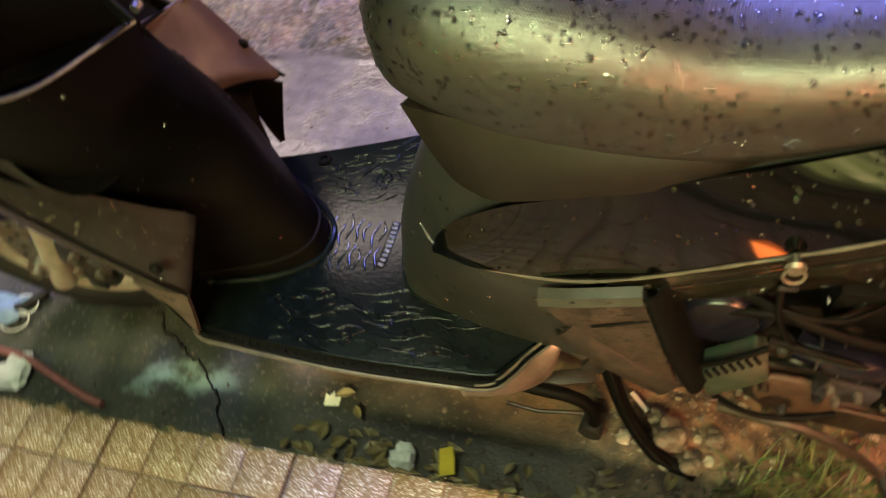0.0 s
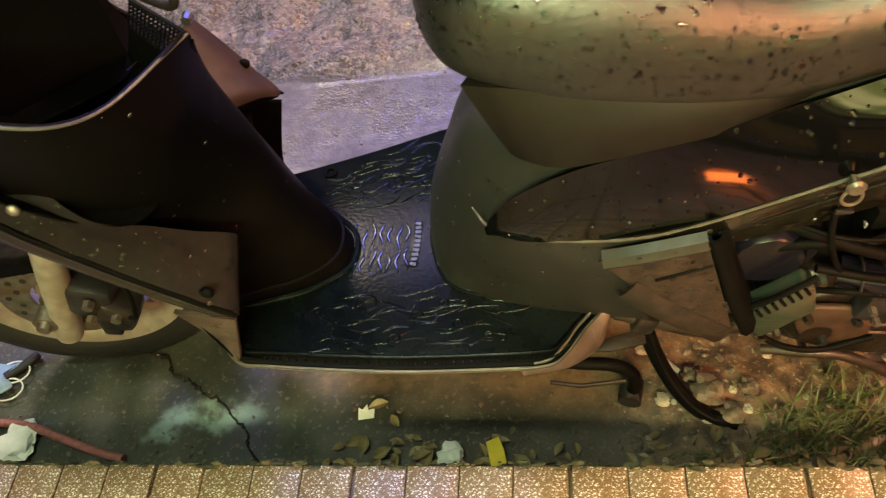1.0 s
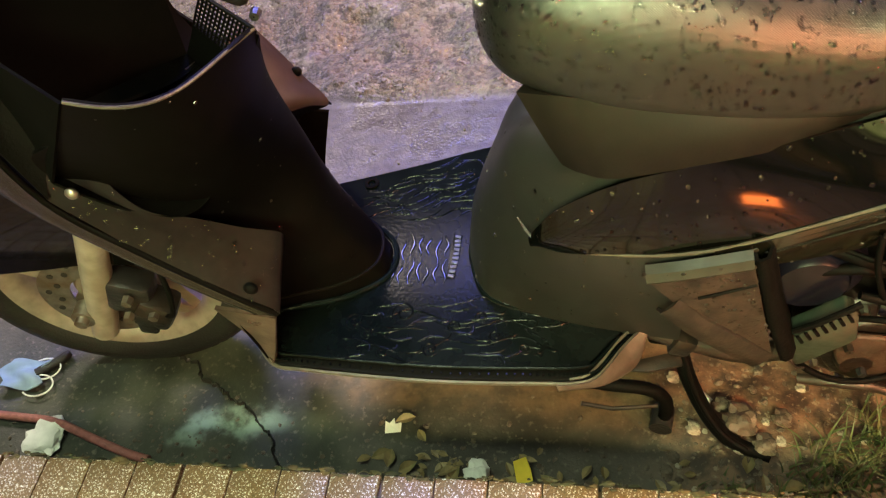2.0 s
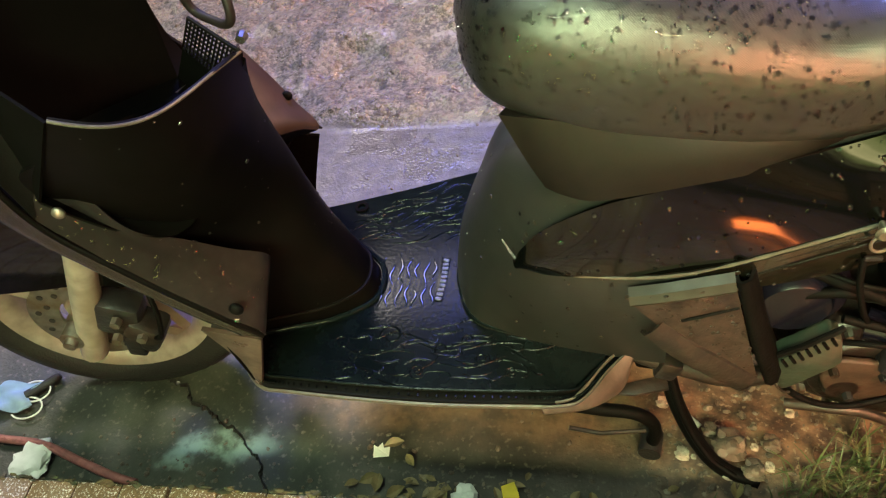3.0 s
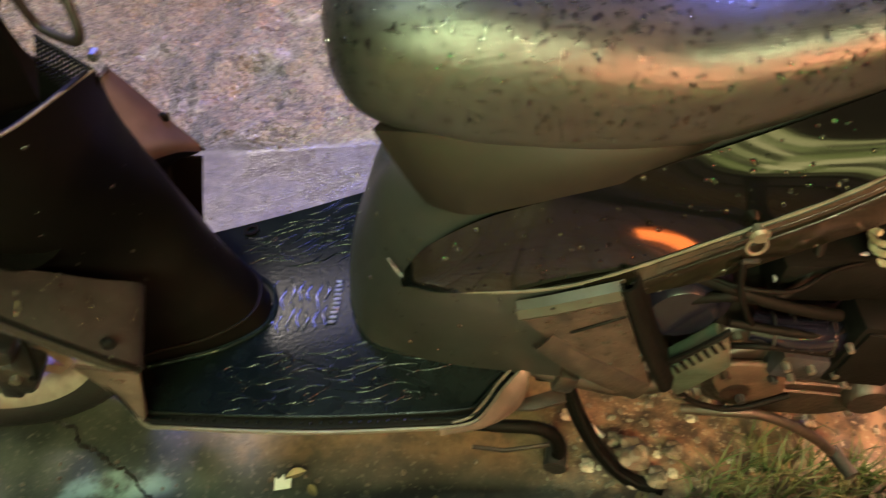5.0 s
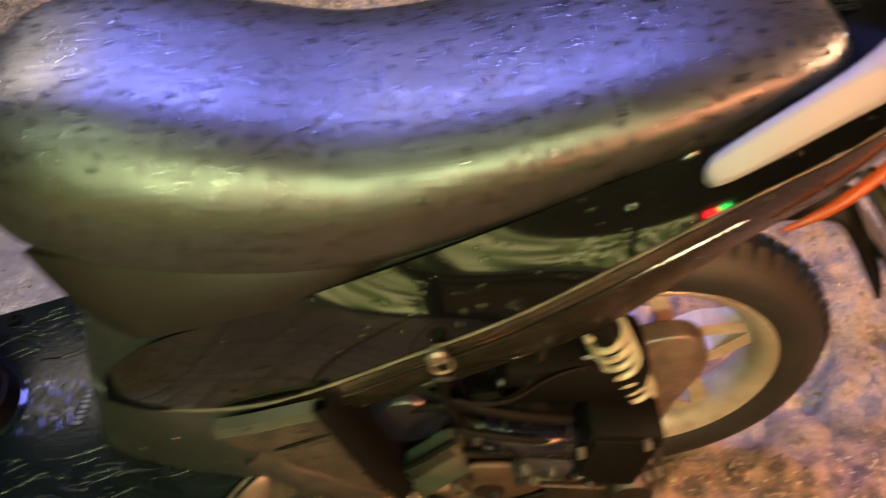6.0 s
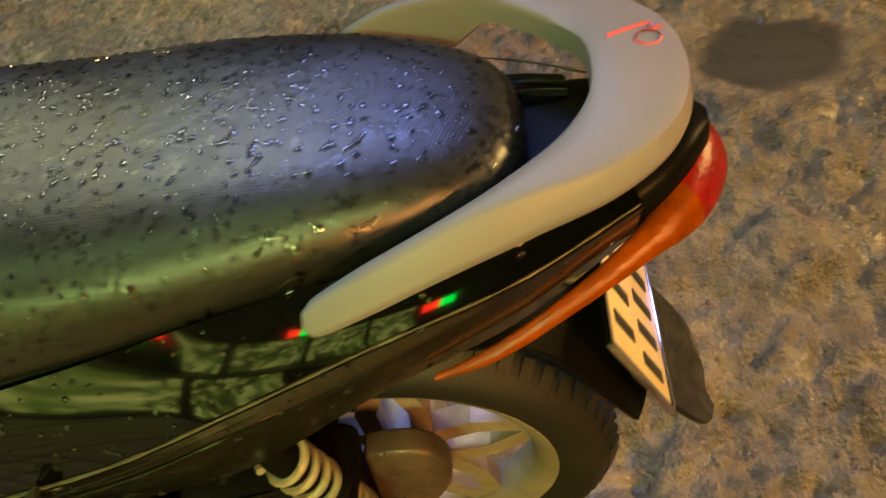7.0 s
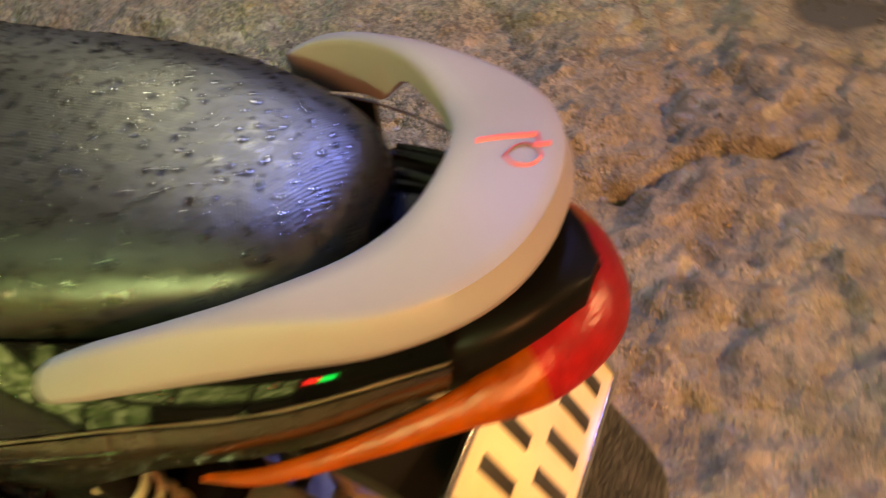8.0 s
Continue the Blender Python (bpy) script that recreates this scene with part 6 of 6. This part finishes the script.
cr = spline([(-0.425, 0.862), (-0.400, 0.838), (-0.365, 0.826), (-0.345, 0.795), (-0.310, 0.780), (-0.272, 0.755), (-0.240, 0.742), (-0.215, 0.712), (-0.185, 0.690), (-0.175, 0.660), (-0.150, 0.628), (-0.146, 0.578)], 80)
rng = random.Random(3)
pts = [(x + rng.uniform(-0.003, 0.003), y + rng.uniform(-0.003, 0.003), height_at(x, y) + 0.0006) for x, y in cr]
M_MUD = material("wet_black_mud", (0.018, 0.016, 0.012), 0.35, vary=0.4, bump=0.4)
tagged(part("crack", tube(pts, [0.0038 + 0.0036 * rng.random() for _ in pts], 6, flat=0.35), M_MUD), "dark wet crack running across the concrete", "crack", kind="structure")


def leaf_mesh(length):
    bm = bmesh.new()
    top = []
    for f, w in ((0, 0.02), (0.25, 0.22), (0.5, 0.27), (0.75, 0.18), (1, 0.01)):
        top.append([bm.verts.new((length * f, s * w * length, 0.15 * length * math.sin(f * 3) * abs(s) + 0.002)) for s in (-1, 0, 1)])
    for a, b in zip(top, top[1:]):
        for j in range(2):
            bm.faces.new((a[j], a[j + 1], b[j + 1], b[j]))
    return finish("fallen_leaf", bm, M_LEAFDRY)


rng = random.Random(21)
LEAVES = [leaf_mesh(l) for l in (0.018, 0.026, 0.034)]
for n in range(110):
    x, y = rng.gauss(0.085, 0.07) if n < 70 else rng.uniform(0.2, 0.75), KERB_Y + 0.024 + abs(rng.gauss(0, 0.045))
    ob = tagged(new("fallen_leaf", rng.choice(LEAVES)), "small dry fallen leaf in the gutter litter", "leaf", "leaves in the gutter")
    ob.matrix_world = pose(x, y, height_at(x, y) + rng.uniform(0.001, 0.012), rng.uniform(-25, 25), rng.uniform(-25, 25), rng.uniform(0, 360))


def gravel(name, spots, label):
    bm = bmesh.new()
    rng = random.Random(len(spots))
    for x, y, r in spots:
        own = bmesh.new()
        bmesh.ops.create_icosphere(own, subdivisions=1, radius=r)
        for v in own.verts:
            v.co *= rng.uniform(0.7, 1.2)
        bmesh.ops.transform(own, matrix=pose(x, y, height_at(x, y) + r * 0.25, 0, 0, rng.uniform(0, 360)) @ Matrix.Diagonal((1.2, 0.9, 0.7, 1)), verts=own.verts)
        vs = [bm.verts.new(v.co) for v in own.verts]
        for f in own.faces:
            bm.faces.new([vs[v.index] for v in f.verts])
        own.free()
    thing(name, bm, M_STONE, label, "gravel", kind="stuff", smooth=False)


rng = random.Random(8)
gravel("gutter_grit", [(rng.uniform(-0.75, 0.45), KERB_Y + 0.012 + abs(rng.gauss(0, 0.08)), 0.0015 + 0.004 * rng.random() ** 3) for _ in range(520)], "loose grit and crumbs along the wet gutter")
gravel("soil_gravel", [(rng.uniform(0.42, 1.15), KERB_Y + 0.015 + rng.random() ** 1.5 * 0.30, 0.0015 + 0.006 * rng.random() ** 4) for _ in range(900)], "broken gravel on the soil patch")
gravel("road_grit", [(rng.uniform(-0.9, 2.0), rng.uniform(0.95, 2.4), 0.0015 + 0.0045 * rng.random() ** 4) for _ in range(700)], "loose grit on the wet road")
for n, (x, y, r) in enumerate(((0.555, 0.735, 0.024), (0.585, 0.70, 0.016), (0.53, 0.765, 0.012), (0.615, 0.745, 0.014), (0.335, 0.622, 0.014), (0.30, 0.60, 0.018), (0.26, 0.605, 0.015), (0.40, 0.60, 0.02))):
    thing("stone", crumpled(x, y, r, 30 + n, 0.7), M_STONE, "rough wet grey stone on the soil", "stone", "stones beside the kerb", angle=25)


def grass_tuft(x, y, n, seed, reach):
    rng = random.Random(seed)
    bm = bmesh.new()
    for _ in range(n):
        a, l = rng.uniform(0, math.tau), reach * rng.uniform(0.5, 1.1)
        bx, by = x + rng.gauss(0, 0.018), y + rng.gauss(0, 0.014)
        z0, lean, wd = height_at(bx, by) - 0.002, rng.uniform(0.3, 1.0), rng.uniform(0.0014, 0.0028)
        prev = None
        for k in range(6):
            f = k / 5
            r = l * lean * f * f * 0.8 + 0.1 * l * f
            z = l * (f - 0.35 * lean * f * f)
            c = Vector((bx + r * math.cos(a), by + r * math.sin(a), z0 + z))
            s = Vector((-math.sin(a), math.cos(a), 0)) * wd * (1 - f * 0.92)
            cur = (bm.verts.new(c - s), bm.verts.new(c + Vector((0, 0, 0.0008)) * (1 - f)), bm.verts.new(c + s))
            if prev:
                bm.faces.new((prev[0], prev[1], cur[1], cur[0]))
                bm.faces.new((prev[1], prev[2], cur[2], cur[1]))
            prev = cur
    thing("grass_tuft", bm, M_GRASS, "small tuft of wet green grass by the kerb", "grass", "grass tufts")


M_MOSS = material("wet_moss", (0.03, 0.033, 0.014), 0.8, scale=80, vary=0.5, second=(0.10, 0.075, 0.035), mix_scale=30)
rng = random.Random(77)
bm = bmesh.new()
for _ in range(620):
    x, r = rng.uniform(-0.8, 1.05), 0.002 + 0.005 * rng.random() ** 2
    y, z = (KERB_Y + 0.003, rng.uniform(0.10, KERB_Z - 0.004)) if rng.random() < 0.6 else (KERB_Y + rng.uniform(-0.006, 0.004), KERB_Z + 0.0005)
    own = bmesh.new()
    bmesh.ops.create_icosphere(own, subdivisions=1, radius=r)
    for v in own.verts:
        v.co *= rng.uniform(0.6, 1.3)
    bmesh.ops.transform(own, matrix=Matrix.Translation((x, y, z)) @ Matrix.Diagonal((1.6, 0.7, 0.5, 1)), verts=own.verts)
    vs = [bm.verts.new(v.co) for v in own.verts]
    for f in own.faces:
        bm.faces.new([vs[v.index] for v in f.verts])
    own.free()
thing("kerb_moss", bm, M_MOSS, "dark moss and dirt along the kerb edge", "moss", kind="stuff")
M_CHIP = material("pale_broken_chips", (0.34, 0.30, 0.23), 0.5, scale=50, vary=0.5, bump=0.3)
M_TWIG = material("wet_twig", (0.10, 0.065, 0.035), 0.5, scale=60, vary=0.4)
for n in range(26):
    x, y, a, l = rng.uniform(0.02, 0.95), KERB_Y + 0.02 + rng.random() ** 1.6 * 0.2, rng.uniform(0, math.tau), rng.uniform(0.02, 0.07)
    if x < 0.42:
        y = KERB_Y + 0.015 + rng.random() * 0.06
    pts = [(x + l * f * math.cos(a + 0.5 * f), y + abs(l * f * math.sin(a + 0.5 * f)) * 0.7) for f in (0, 0.35, 0.7, 1)]
    thing("twig", tube([(px, py, height_at(px, py) + 0.004 + 0.004 * (k % 2)) for k, (px, py) in enumerate(pts)], [0.0018, 0.0016, 0.0013, 0.0008], 6), M_TWIG, "thin wet brown twig on the soil", "twig", "twigs by the kerb")
for n in range(46):
    x, y, r = rng.uniform(0.42, 0.98), KERB_Y + 0.02 + rng.random() ** 1.3 * 0.25, 0.004 + 0.007 * rng.random() ** 2
    thing("stone_chip", crumpled(x, y, r, 200 + n, 0.6), M_CHIP if n % 3 else M_STONE, "small pale broken stone chip on the soil", "stone chip", "stone chips on the soil", angle=20)
for n, (x, y, k, r) in enumerate(((0.70, 0.665, 46, 0.075), (0.76, 0.69, 50, 0.085), (0.82, 0.66, 46, 0.08), (0.66, 0.63, 34, 0.05), (0.60, 0.625, 30, 0.04), (0.73, 0.62, 46, 0.06), (0.88, 0.70, 40, 0.07), (0.93, 0.65, 40, 0.07), (0.53, 0.63, 26, 0.03), (0.47, 0.62, 22, 0.025), (0.80, 0.74, 30, 0.06), (0.68, 0.70, 40, 0.06), (0.74, 0.73, 40, 0.07), (0.78, 0.63, 50, 0.07), (0.84, 0.70, 46, 0.08), (0.64, 0.66, 36, 0.045), (0.90, 0.62, 46, 0.07))):
    grass_tuft(x, y, k, 40 + n, r)

# ---------- paving pieces ----------
PITCH = 0.0725
def paving_block(seed):
    rng = random.Random(seed)
    bm = bmesh.new()
    g, b, h = PITCH / 2 - 0.0010, 0.0018, 0.012
    lo = [bm.verts.new((sx * g, sy * g, 0)) for sx, sy in ((-1, -1), (1, -1), (1, 1), (-1, 1))]
    mid = [bm.verts.new((sx * g, sy * g, h - b * 0.6 + rng.uniform(-0.0006, 0.0006))) for sx, sy in ((-1, -1), (1, -1), (1, 1), (-1, 1))]
    up = [bm.verts.new((sx * (g - b), sy * (g - b), h + rng.uniform(-0.0006, 0.0006))) for sx, sy in ((-1, -1), (1, -1), (1, 1), (-1, 1))]
    bm.faces.new(up)
    for a, c in ((lo, mid), (mid, up)):
        for i in range(4):
            bm.faces.new((a[i], a[(i + 1) % 4], c[(i + 1) % 4], c[i]))
    return finish("paving_block", bm, M_TILE)


BLOCKS = [paving_block(s) for s in range(5)]
rng = random.Random(17)
far_rows = []
for i in range(-70, 90):
    for j in range(0, 49):
        x, y = -0.204 + PITCH * i + 0.004 * (i // 4), KERB_Y - 0.001 - PITCH * (j + 0.5) - 0.004 * (j // 4)
        m = pose(x, y, KERB_Z - 0.012 + rng.uniform(-0.0008, 0.0008), rng.uniform(-0.5, 0.5), rng.uniform(-0.5, 0.5), rng.uniform(-0.4, 0.4))
        if -9 <= i <= 15 and j < 9:
            ob = new("paving_block", rng.choice(BLOCKS))
            ob.parent = pavement
            ob.matrix_local = m
        else:
            far_rows.append(m)
verts, faces = [], []
for m in far_rows:
    me = BLOCKS[0]
    k = len(verts)
    verts += [tuple(m @ v.co) for v in me.vertices]
    faces += [[k + i for i in p.vertices] for p in me.polygons]
me = bpy.data.meshes.new("paving_field")
me.from_pydata(verts, [], faces)
me.materials.append(M_TILE)
field = new("paving_field", me)
field.parent = pavement
tagged(field, kind="stuff")
